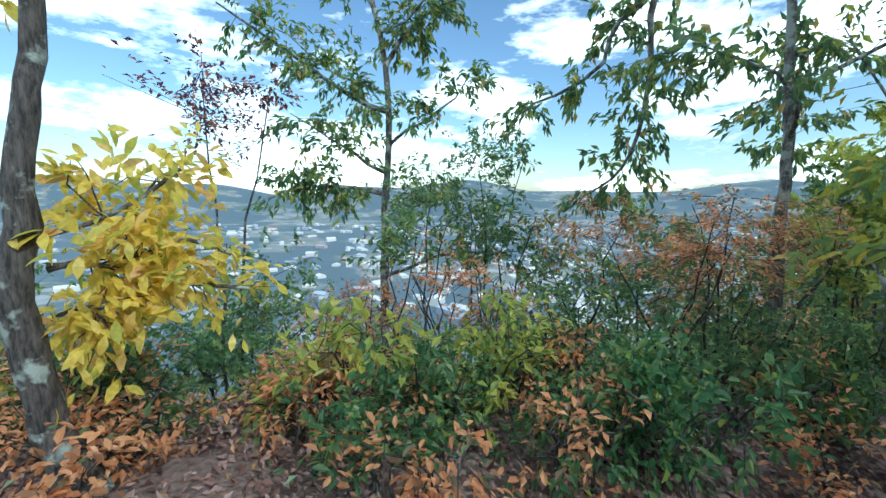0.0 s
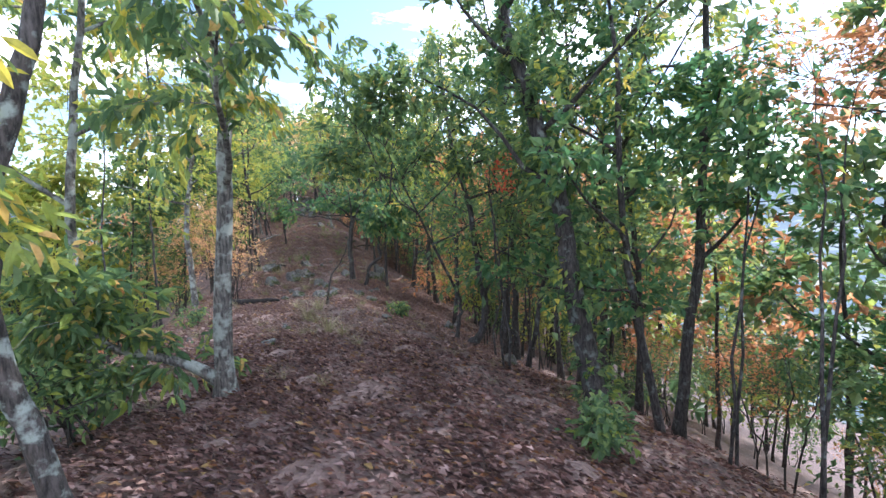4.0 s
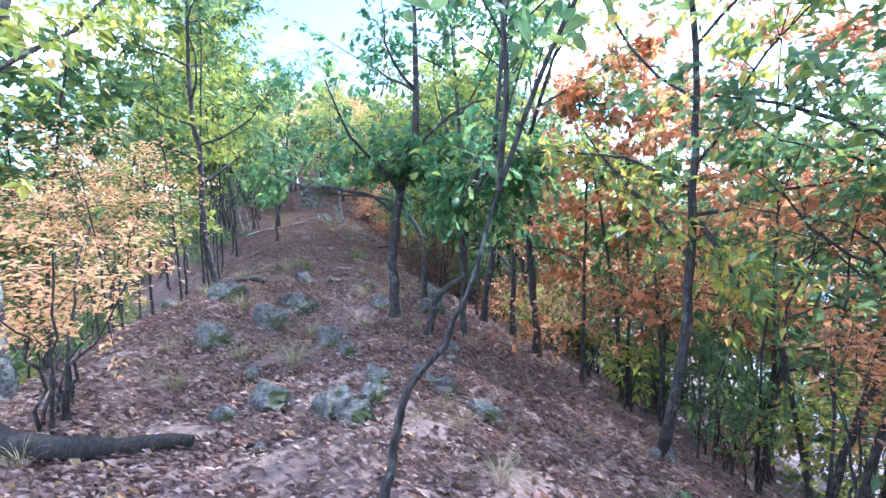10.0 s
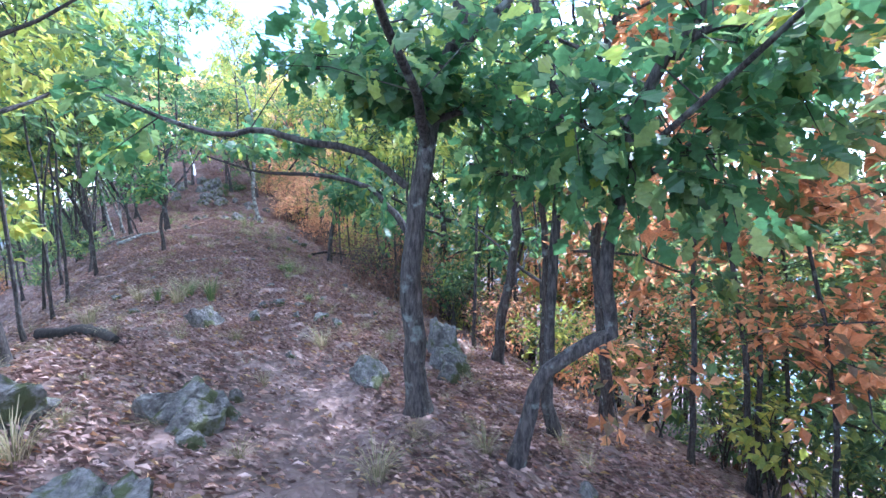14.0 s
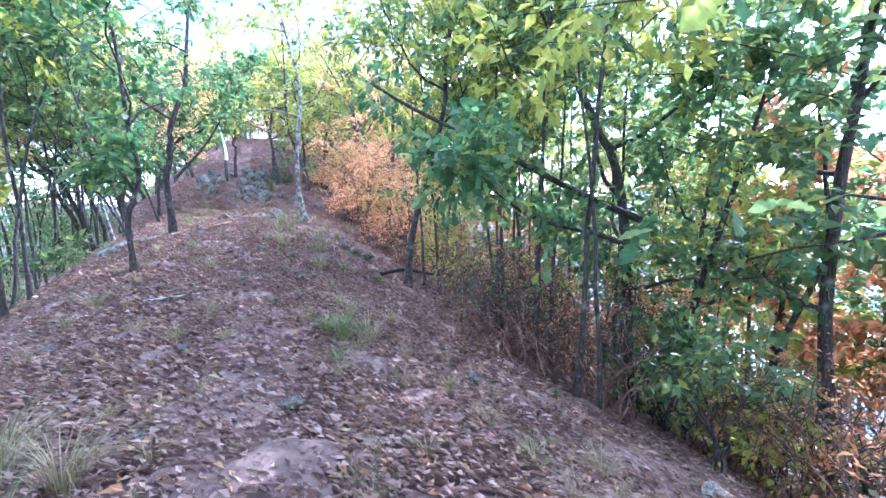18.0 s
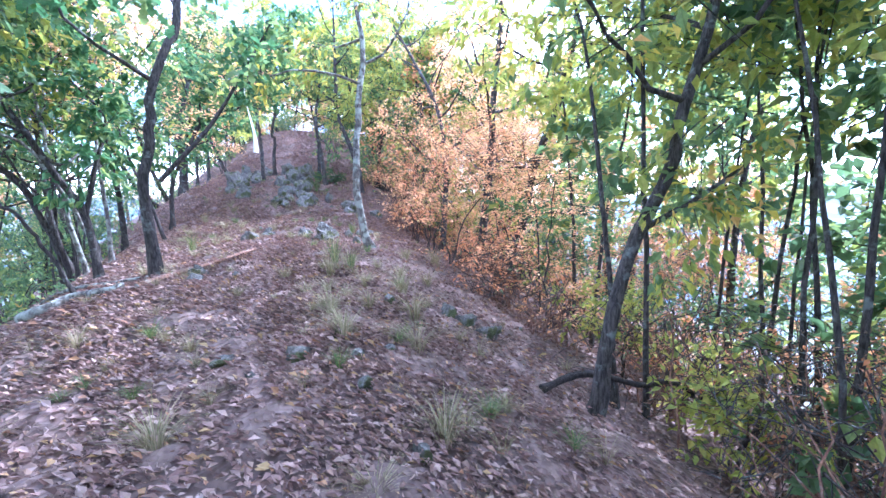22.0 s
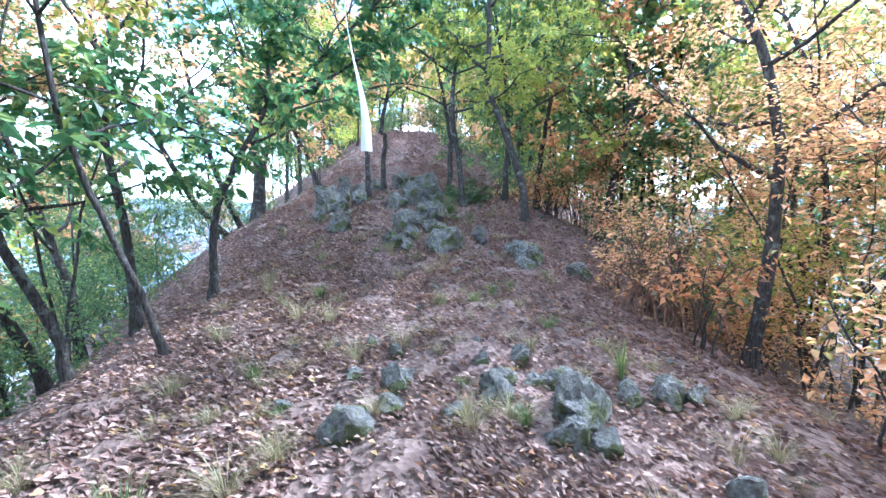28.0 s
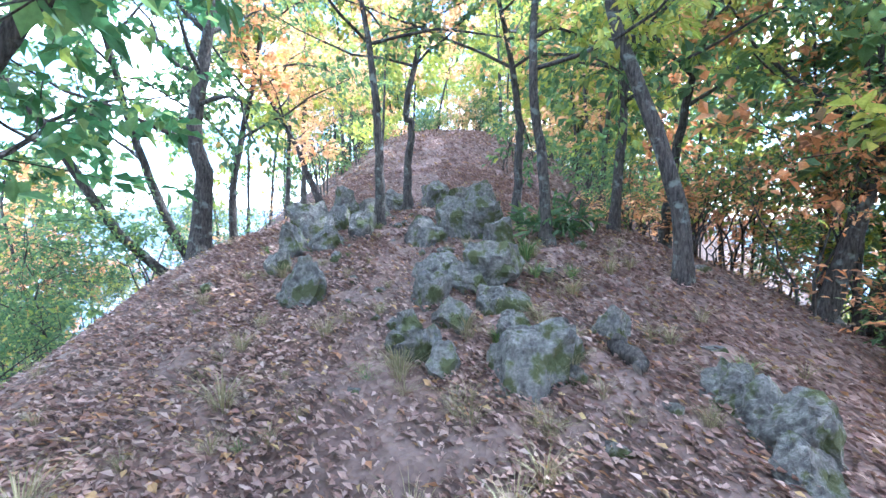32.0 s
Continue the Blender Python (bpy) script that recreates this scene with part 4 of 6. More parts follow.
def shrub(kind, x, y, height, radius, away=False):
    """Several thin stems from one foot into a leafy crown round the given height."""
    leaf_mat, leaf, ratio, droop, flat, name, label = BUSH[kind]
    COUNT[0] += 1
    rng = np.random.default_rng(COUNT[0])
    base = np.array([x, y, float(ground_z(x, y))])
    owner = new(name)
    owner.location = base
    tagged(owner, label, "shrub")
    stems = 26 if kind == "thicket" else 5 if height < 1.7 else 2
    crown = turned(rng, stems) * radius * (.75, .75, .5)
    crown[:, 2] = np.maximum(crown[:, 2] + height, .25)
    foot = rng.standard_normal((stems, 3)) * ((.3, .3, 0) if kind == "thicket" else (.07, .07, 0))
    t = np.linspace(0, 1, 8)[None, :, None]
    lines = foot[:, None] * (1 - t) + crown[:, None] * t ** np.array([1.5, 1.5, .9])
    lines = lines + rng.standard_normal(lines.shape) * .03 * (t > 0)
    lines[:, 0, 2] = -.1
    r0 = .008 + .006 * height ** .7
    for l in lines:
        v, f = tubes(l[None], np.linspace(r0, .005, 8)[None], 6)
        part("stem", mesh_of("stem", v, f, BARK["dead" if kind == "thicket" else "dark"]), owner)
    n = int(np.clip(80 * radius ** 1.6, 20, 280)) * (3 if kind == "thicket" else 1) // (3 if kind == "redleaf" else 1)
    p = turned(rng, n) * (rng.random((n, 1)) ** .5) * radius
    if flat > .4:
        n = int(n * .8)
        p = p[:n]
        p[:, 2] = np.round(p[:, 2] / .42 + .15 * p[:, 0]) * .42 + .06 * rng.standard_normal(n)
    p[:, 2] = np.maximum(p[:, 2] * .7 + height, .12)
    at = lines.reshape(-1, 3)
    at = at[at[:, 2] > min(.4 * height, height - .1)]
    near = at[np.argmin(((p[:, None] - at[None]) ** 2).sum(-1) + .3 * rng.random((n, len(at))), 1)]
    start = near + (p - near) * (.35 * rng.random((n, 1)))
    per = 2 if kind == "thicket" else int(10 + 4 * (leaf < .1) + 5 * (leaf < .065))
    if away and kind != "thicket":
        leaf, per = leaf * 1.5, per // 2
    gap = np.linalg.norm(p - start, axis=1)
    foliage(owner, base, start, p - start, gap + .12, leaf, ratio, LEAF[leaf_mat], per, droop, rng, OVAL if abs(x - float(bend(y, KY, KX))) < 2.2 and leaf > .06 else PLAIN, BARK["dark"], .007 if kind == "thicket" else .005, flat)
    return owner


shrub("rust", -3.23, 4.32, 1.56, 1.08)
shrub("rustgreen", -4.53, 2.24, 1.03, 0.85)
shrub("leafy", -3.13, -0.92, 0.65, 0.27)
shrub("leafy", -3.15, 2.62, 0.29, 0.59)
shrub("leafy", -5.17, -0.45, 1.21, 1.40)
shrub("leafy", -5.47, 2.83, 2.53, 0.92)
shrub("leafy", -3.33, 1.50, 0.21, 0.46)
shrub("rustgreen", -3.76, 0.39, 0.19, 0.70)
shrub("leafy", -3.84, -1.03, 0.19, 0.90)
shrub("leafy", -4.73, 4.31, 1.42, 0.95)
shrub("rustgreen", -5.98, 1.05, 1.47, 0.96)
shrub("leafy", -3.37, 0.53, 0.19, 0.58)
shrub("purple", -5.14, -0.65, 3.46, 0.88)
shrub("leafy", -3.88, 5.17, 1.20, 1.02)
shrub("rust", -1.57, 3.24, 0.25, 0.28)
shrub("leafy", -5.87, 10.77, 0.75, 1.38)
shrub("orange", -5.52, 17.05, 2.17, 1.79)
shrub("rust", 4.42, 4.79, 4.38, 0.93)
shrub("darkgreen", 4.60, 5.85, 3.89, 1.12)
shrub("leafy", 2.10, 4.77, 0.25, 0.141)
shrub("leafy", 2.23, 5.08, 0.25, 0.24)
shrub("leafy", -3.35, 7.80, 0.81, 0.39)
shrub("orange", -4.28, 16.69, 2.12, 1.72)
shrub("orange", -5.95, 18.13, 1.56, 1.17)
shrub("rust", 7.03, 15.94, 5.33, 1.77)
shrub("leafy", 4.27, 10.58, 2.44, 0.98)
shrub("rust", 4.68, 18.13, 1.82, 1.74)
shrub("yellow", 6.06, 26.31, 3.96, 3.09)
shrub("leafy", 4.00, 10.56, 4.00, 0.85)
shrub("leafy", -3.15, 11.25, 0.26, 0.26)
shrub("leafy", 1.11, 11.19, 0.22, 0.19)
shrub("orange", -4.67, 17.80, 2.57, 1.47)
shrub("orange", -2.95, 13.55, 0.81, 0.45)
shrub("rust", 4.58, 12.98, 3.98, 1.06)
shrub("orange", 1.79, 30.89, 2.16, 1.86)
shrub("rust", 5.40, 15.39, 2.58, 1.18)
shrub("leafy", 5.60, 17.14, 2.92, 1.66)
shrub("leafy", 9.53, 23.69, 4.32, 2.50)
shrub("leafy", 8.80, 17.90, 6.01, 1.70)
shrub("orange", 1.72, 32.32, 2.09, 1.60)
shrub("rust", 0.47, 32.63, 2.28, 1.83)
shrub("redleaf", 2.43, 7.89, 3.12, 0.36)
shrub("rust", 4.04, 32.52, 1.34, 2.04)
shrub("rust", 5.40, 32.57, 1.48, 2.34)
shrub("leafy", 6.81, 26.16, 3.96, 1.51)
shrub("orange", 1.94, 36.66, 3.73, 3.03)
shrub("orange", -7.12, 34.40, 5.01, 1.89)
shrub("leafy", 8.66, 29.47, 2.42, 1.83)
shrub("rust", 6.80, 35.89, 3.05, 2.33)
shrub("orange", 3.87, 37.48, 5.25, 2.84)
shrub("orange", 0.87, 37.88, 1.70, 1.80)
shrub("orange", -8.47, 36.80, 5.64, 2.08)
shrub("leafy", -6.50, 31.90, 0.25, 0.82)
shrub("leafy", 3.98, 31.54, 0.36, 1.27)
shrub("orange", 1.52, 37.52, 0.26, 1.75)
shrub("leafy", -8.01, 32.02, 0.25, 0.83)
shrub("leafy", -8.75, 35.37, 0.58, 0.77)
shrub("orange", 2.65, 36.81, 4.11, 2.14)
shrub("orange", 2.23, 36.68, 1.75, 1.68)
shrub("orange", 2.26, 35.71, 0.42, 1.30)
shrub("orange", -8.10, 33.29, 4.40, 1.39)
shrub("orange", 3.02, 37.83, 4.13, 1.95)
shrub("orange", 3.18, 37.11, 2.61, 1.27)
shrub("orange", -8.11, 35.43, 4.40, 1.24)
shrub("orange", -10.83, 39.60, 5.61, 1.74)
shrub("leafy", -8.85, 36.01, 1.33, 1.53)
shrub("leafy", -9.22, 38.34, 0.74, 1.53)
shrub("leafy", 1.58, 38.45, 0.77, 1.21)
shrub("leafy", -9.87, 36.80, 0.94, 1.66)
shrub("orange", -7.83, 46.83, 3.31, 1.71)
shrub("orange", -10.92, 36.93, 5.99, 1.44)
shrub("leafy", -11.24, 41.52, 1.08, 1.38)
shrub("leafy", 1.15, 39.66, 0.74, 1.28)
shrub("orange", -7.82, 46.79, 3.34, 1.72)
shrub("leafy", -10.15, 41.42, 1.76, 1.72)
shrub("leafy", -9.92, 40.18, 0.71, 1.24)
shrub("leafy", 0.65, 41.08, 1.78, 1.03)
shrub("pine", -2.43, 41.38, 0.19, 0.52)
shrub("leafy", 1.28, 43.34, 3.45, 1.28)
shrub("rust", 3.44, 11.98, 1.85, 0.72)
shrub("orange", -2.74, 13.22, 1.14, 0.89)
shrub("rust", 4.47, 14.57, 2.74, 0.89)
shrub("darkgreen", 7.06, 5.80, 2.29, 1.17)
shrub("rust", -5.26, 0.45, 1.07, 0.50)
shrub("rust", -4.02, 3.17, 1.79, 0.69)
shrub("leafy", -6.32, 2.83, 3.30, 0.77)
shrub("rust", -3.38, 3.81, 1.59, 0.89)
shrub("rust", -3.20, 5.04, 1.80, 0.76)
shrub("orange", -8.50, 34.25, 5.30, 1.46)
shrub("leafy", -9.33, 42.27, 1.33, 1.26)
shrub("leafy", -9.00, 45.00, 0.25, 1.26)
shrub("leafy", -0.06, 42.37, 1.16, 0.95)
shrub("leafy", -0.61, 44.19, 1.10, 1.03)
shrub("rustgreen", 6.71, 31.63, 3.37, 1.79)
shrub("leafy", 7.74, 30.63, 2.78, 1.81)
shrub("rust", 6.88, 33.48, 2.59, 1.70)
shrub("redleaf", 2.81, 8.99, 3.43, 0.41)
shrub("rust", 4.95, 14.05, 4.58, 0.94)
shrub("leafy", -5.87, 1.80, 3.16, 0.77)
shrub("leafy", -4.46, 1.19, 1.75, 0.52)
shrub("leafy", -5.92, 2.85, 3.92, 0.73)
shrub("rust", -4.36, 1.68, 1.33, 0.47)
shrub("leafy", -3.80, 2.83, 1.14, 0.53)
shrub("orange", -9.20, 36.57, 5.31, 1.30)
shrub("orange", -9.91, 35.55, 5.20, 1.16)
shrub("thicket", 1.70, 26.00, 0.90, 1.20)
shrub("thicket", 2.30, 25.10, 0.90, 1.30)
shrub("thicket", 2.60, 27.00, 1.10, 1.40)
shrub("thicket", 3.30, 25.90, 1.20, 1.40)
shrub("thicket", 2.10, 28.40, 0.90, 1.20)
shrub("thicket", 3.40, 28.00, 1.30, 1.40)
shrub("thicket", 2.90, 24.00, 0.90, 1.10)
shrub("thicket", 1.50, 24.90, 0.60, 0.80)


# ---- the woods on both slopes and up the ridge ----
rng = np.random.default_rng(77)


AWAY = []


def wood(count, ys, us, heights, kinds, thick=(.05, .1)):
    """Woodland trees scattered over a stretch of slope."""
    for _ in range(count):
        y, u = rng.uniform(*ys), rng.uniform(*us)
        hgt = rng.uniform(*heights) + .32 * max(abs(u) - 6, 0)
        lean = rng.standard_normal(2) * .4
        ob = tree(str(rng.choice(kinds)), float(bend(y, KY, KX)) + u, y, rng.uniform(*thick), [(lean[0] * .3, lean[1] * .3, hgt * .35), (lean[0], lean[1], hgt * .75)], far=True)
        if abs(u) > 10.5 or y > 58:
            AWAY.append(ob)


MIX, GOLDEN = ["wood", "wood", "wood", "woodY", "woodR"], ["wood", "woodY", "woodY", "woodO"]
wood(36, (-4, 26), (7, 16), (4.5, 7), MIX)
wood(34, (-4, 30), (16, 30), (5, 8), MIX)
wood(26, (24, 46), (7.5, 15), (4.5, 7), MIX + ["woodO"])
wood(18, (24, 50), (15, 28), (5, 8), MIX)
wood(20, (10, 30), (-15, -7.5), (4.5, 6.5), MIX)
wood(10, (28, 50), (-17, -10), (4, 6), ["wood", "wood", "wood", "woodO"])
wood(16, (24, 60), (-30, -17), (5, 8), MIX)
wood(32, (45, 64), (1.8, 8), (5, 8), GOLDEN)
wood(30, (46, 64), (-8, -1.9), (5, 8), GOLDEN)
wood(40, (64, 92), (-16, 16), (6, 9.5), GOLDEN)
wood(22, (40, 62), (5, 13), (4.5, 7), MIX + ["woodO"])
wood(12, (30, 56), (-18, -10), (4.5, 6.5), MIX)
wood(8, (40, 58), (4.2, 9), (4.5, 6.5), MIX)
# Unseen trees, added beside the start only to keep sun off the trail.
wood(8, (-4, 2.2), (3.2, 7), (5, 7), MIX)
wood(10, (57, 68), (-2.4, 2.4), (5, 8), GOLDEN)
wood(6, (19, 30), (-4.3, -2.8), (6, 8), ["tallY", "tall"], (.035, .05))
wood(12, (17, 27), (6.5, 11), (3.5, 5), MIX)
wood(10, (14, 30), (11, 18), (4, 6), MIX)
wood(9, (0, 12), (5.8, 10), (4, 6), ["wood", "wood", "woodR"])
wood(9, (19, 29), (3.2, 5), (6, 8), ["tallY", "tall"], (.035, .05))
wood(5, (21, 29), (4.6, 6.4), (6, 8), ["tallY", "tall"], (.04, .055))
wood(5, (25, 33), (-4.2, -3.0), (6, 7.5), ["tall", "tallY"], (.035, .05))
wood(5, (14, 19), (4.2, 6.5), (5.5, 7), ["wood", "woodR", "wood"], (.04, .06))
LIGHT = ["woodY", "wood", "woodY", "wood"]
wood(9, (11, 25), (-7.5, -4.6), (4.5, 6.5), LIGHT, (.035, .06))
wood(3, (24, 42), (-7.5, -5.2), (4.5, 6.5), LIGHT, (.035, .06))
wood(4, (23, 46), (-4.8, -3.3), (6, 8), ["tall", "tallY"], (.035, .05))
wood(7, (25, 46), (4.6, 7), (6, 8.5), ["tallY", "tall"], (.035, .05))
wood(4, (13, 23), (-5.5, -3.6), (6, 8), ["tallY", "tall"], (.035, .05))
wood(4, (24, 44), (5, 7.5), (4.5, 6.5), LIGHT + ["woodO"], (.035, .06))


def merge(owners, name, label, category):
    """Far plants that nobody could count, joined into one object."""
    places, corners, sizes, which, mats, gone, at = [], [], [], [], [], [], 0
    for owner in owners:
        for ob in list(owner.children):
            me = ob.data
            if me.materials[0] not in mats:
                mats.append(me.materials[0])
            co, lo = np.empty(len(me.vertices) * 3, np.float32), np.empty(len(me.loops), np.int32)
            me.vertices.foreach_get("co", co)
            me.loops.foreach_get("vertex_index", lo)
            n = len(me.polygons)
            places.append(co.reshape(-1, 3) + np.array(owner.location, np.float32))
            corners.append(lo + at)
            sizes.append(np.full(n, len(lo) // n))
            which.append(np.full(n, mats.index(me.materials[0])))
            at += len(me.vertices)
            gone += [ob, me]
        gone.append(owner)
    bpy.data.batch_remove(gone)
    places, corners, sizes, which = (np.concatenate(v) for v in (places, corners, sizes, which))
    me = bpy.data.meshes.new(name)
    me.vertices.add(len(places))
    me.vertices.foreach_set("co", places.ravel())
    me.loops.add(len(corners))
    me.loops.foreach_set("vertex_index", corners.astype(np.int32))
    me.polygons.add(len(sizes))
    me.polygons.foreach_set("loop_start", np.concatenate([[0], np.cumsum(sizes)[:-1]]).astype(np.int32))
    for m in mats:
        me.materials.append(m)
    me.polygons.foreach_set("material_index", which.astype(np.int32))
    me.update(calc_edges=True)
    tagged(new(name, me), label, category, kind="stuff")


FAR = []


def scrub(count, ys, us, heights, sizes, kinds, away=False):
    """Undergrowth scattered over a stretch of slope."""
    for _ in range(count):
        y, u = rng.uniform(*ys), rng.uniform(*us)
        ob = shrub(str(rng.choice(kinds)), float(bend(y, KY, KX)) + u, y, rng.uniform(*heights), rng.uniform(*sizes), away)
        if away:
            FAR.append(ob)


LOW = ["leafy", "leafy", "leafy", "rustgreen", "yellow"]
scrub(30, (-5, 6), (-5, -2.4), (.3, .8), (.4, .7), LOW)
scrub(26, (-5, 9), (-9, -4.2), (.5, 1.3), (.6, 1.0), LOW)
scrub(26, (45, 66), (1.8, 7), (.4, 1.4), (.5, .9), LOW + ["orange"], True)
scrub(24, (46, 66), (-7, -1.9), (.4, 1.4), (.5, .9), LOW + ["orange"], True)
scrub(22, (-8, 12), (-17, -9), (1.2, 2.6), (.9, 1.5), LOW, True)
scrub(40, (-2, 26), (5, 12), (.5, 2.0), (.7, 1.3), LOW + ["rust"])
scrub(22, (25, 46), (5.5, 12), (.5, 2.0), (.7, 1.3), LOW + ["orange"])
scrub(30, (0, 46), (9, 19), (1.2, 3.6), (1.2, 1.9), LOW, True)
scrub(26, (56, 78), (-12, 12), (.8, 2.0), (.9, 1.5), LOW + ["orange"], True)
scrub(22, (9, 30), (-11, -6), (.5, 1.8), (.7, 1.2), LOW)
scrub(12, (28, 48), (-12, -7.5), (.5, 1.2), (.6, 1.0), LOW)
scrub(26, (28, 54), (-20, -11), (1.2, 3.4), (1.2, 1.9), LOW, True)
scrub(26, (36, 60), (5, 14), (.8, 2.6), (1.0, 1.6), LOW, True)
scrub(18, (39, 58), (4.4, 10), (1.0, 3.0), (1.0, 1.6), LOW)
scrub(18, (37, 50), (-13, -7.2), (1.0, 2.6), (1.0, 1.5), LOW)
scrub(34, (27, 47), (3.6, 6.2), (.4, 1.1), (.6, .95), ["rust", "orange", "thicket", "rust", "rustgreen"], True)
scrub(14, (14, 27), (4.2, 7), (.4, 1.2), (.6, 1.0), LOW + ["thicket"], True)
scrub(12, (56, 68), (-2.4, 2.4), (.6, 1.6), (.7, 1.2), LOW + ["orange"])
scrub(46, (-4.6, 2.8), (-4.4, -1.9), (.25, .65), (.35, .55), ["brushy", "brushy", "rustgreen"])
scrub(18, (21.5, 31), (4.4, 8.5), (.5, 1.7), (.8, 1.2), ["rust", "rustgreen", "thicket", "darkgreen", "yellow"])
merge(FAR, "undergrowth", "mixed green and rusty undergrowth far down the wooded slopes", "undergrowth")
merge(AWAY, "far_woods", "green and yellowing woods far down the slopes", "trees")

# ---- litter and grass ----


def fallen(name, n, span, label, size, seed, mat, most=2.4):
    """Dead leaves lying loose on the ground."""
    rng = np.random.default_rng(seed)
    y = rng.uniform(*span, n)
    u = rng.standard_normal(n) * most
    x = bend(y, KY, KX) + u
    thin = np.sin(1.3 * x + 2) * np.cos(.9 * y) + np.sin(.37 * y + 1.1 * x)
    stay = rng.random(n) < np.where(np.abs(u + .1) < .35, .5, 1) * np.clip(.85 + .35 * thin, .3, 1)
    x, y = x[stay], y[stay]
    n = len(x)
    p = np.stack([x, y, ground_z(x, y) + .012 + .02 * rng.random(n)], -1)
    e = .05
    nx, ny = -(ground_z(x + e, y) - p[:, 2]) / e, -(ground_z(x, y + e) - p[:, 2]) / e
    nrm = unit(np.stack([np.clip(nx, -.6, .6), np.clip(ny, -.6, .6), np.ones(n)], -1))
    a = rng.random(n) * 6.283
    way = np.stack([np.cos(a), np.sin(a), 0 * a], -1)
    way = unit(way - nrm * (way * nrm).sum(-1, keepdims=True)) + nrm * rng.uniform(-.1, .4, (n, 1))
    up = nrm + .4 * rng.standard_normal((n, 3))
    ob = new(name, leaves_mesh(name, p, way, up, size * (.5 + .8 * rng.random(n)), 0.52, mat, PLAIN))
    tagged(ob, label, "leaf litter", kind="stuff")


fallen("fallen_leaves", 400000, (8, 47), "dry reddish-brown fallen leaves covering the ridge", .072, 5, LITTER)
fallen("ridge_leaves", 36000, (46.5, 62), "dry brown fallen leaves on the rising ridge", .11, 15, LITTER, 2.4)
fallen("damp_leaves", 100000, (-2, 8.6), "dark brown fallen leaves on the first stretch of trail", .075, 6, DARK_LITTER)

# ---- stones, logs, tufts ----


def rock(x, y, wide, high, flat=False):
    """A weathered, half-buried stone."""
    COUNT[0] += 1
    rng = np.random.default_rng(COUNT[0])
    bm = bmesh.new()
    bmesh.ops.create_icosphere(bm, subdivisions=4 if wide > .45 else 3, radius=1)
    v = np.array([q.co for q in bm.verts])
    off = rng.random(3) * 50
    cuts = unit(rng.standard_normal((22, 3)))
    for c in cuts:
        over = np.clip(v @ c - rng.uniform(.42, .8), 0, None)
        v -= over[:, None] * c
    n1 = np.array([noise.fractal(Vector(q * 1.6 + off), 1.0, 2.0, 5) for q in v])
    n2 = np.array([noise.fractal(Vector(q * 6 + off), .7, 2.0, 4) for q in v])
    gap = np.array([(lambda d: d[1] - d[0])(noise.voronoi(Vector(q * 2.1 + off))[0]) for q in v])
    v *= (1 + .2 * n1 + .07 * n2 - .16 * np.exp(-gap / .07))[:, None]
    v *= (wide * .5, wide * rng.uniform(.32, .48), high * .74)
    a = rng.random() * 3.1
    v[:, :2] = v[:, :2] @ np.array([[math.cos(a), math.sin(a)], [-math.sin(a), math.cos(a)]])
    for q, co in zip(bm.verts, v):
        q.co = co
    me = bpy.data.meshes.new("rock")
    bm.to_mesh(me)
    bm.free()
    me.materials.append(ROCK)
    ob = new("rock", me)
    ob.location = (x, y, float(ground_z(x, y)) + high * .06)
    tagged(ob, "flat grey rock face set in leafy earth" if flat else "weathered grey rock with pale lichen and moss", "rock")


LOGS = {"dark_log": ("rotten", "dark rotting log on the leaf litter"), "dead_log": ("dead", "rotting reddish-brown dead log on the leaf litter"), "fallen_pole": ("dead", "thin fallen brown pole lying across the leaves"),
        "grey_log": ("grey", "weathered grey dead log on the slope"), "crooked_log": ("rotten", "crooked dark dead branch on the slope"),
        "log_stub": ("dark", "short sawn log stub with a pale cut end"), "fallen_branch": ("grey", "thin grey fallen branch on the ground")}


def log(name, r, points):
    COUNT[0] += 1
    rng = np.random.default_rng(COUNT[0])
    bark, label = LOGS[name]
    r = min(r, .085)
    flat = curve([(x, y, 0) for x, y in points], 16)
    flat[:, 2] = ground_z(flat[:, 0], flat[:, 1]) + r * .7 + .02
    if name == "crooked_log":
        flat[:, 2] += np.linspace(0, .55, 16) + .12 * np.sin(np.linspace(0, 3.1, 16))
    rad = r * np.linspace(1, .5, 16) * (1 + .09 * rng.standard_normal(16))
    flat[:, :2] += .5 * r * np.stack([np.sin(np.linspace(0, 7, 16) + rng.random() * 6), np.cos(np.linspace(0, 6, 16) + rng.random() * 6)], 1)
    owner = new(name)
    owner.location = flat[0]
    tagged(owner, label, "log")
    line = flat - flat[0]
    v, f = tubes(line[None], rad[None], 12, .05, rng)
    part("stem", mesh_of("stem", v, f, BARK[bark]), owner)
    for k, j in ((0, 1), (-1, -2)):
        ring = v[:12] if k == 0 else v[-12:]
        c = ring.mean(0) + (line[k] - line[j]) * .04
        vv = np.concatenate([ring, [c]])
        ff = [(i, (i + 1) % 12, 12) for i in range(12)]
        part("cut_end", mesh_of("cut_end", vv, ff, BARK["rotten" if bark == "rotten" else "pale"], False), owner, "broken wood end")


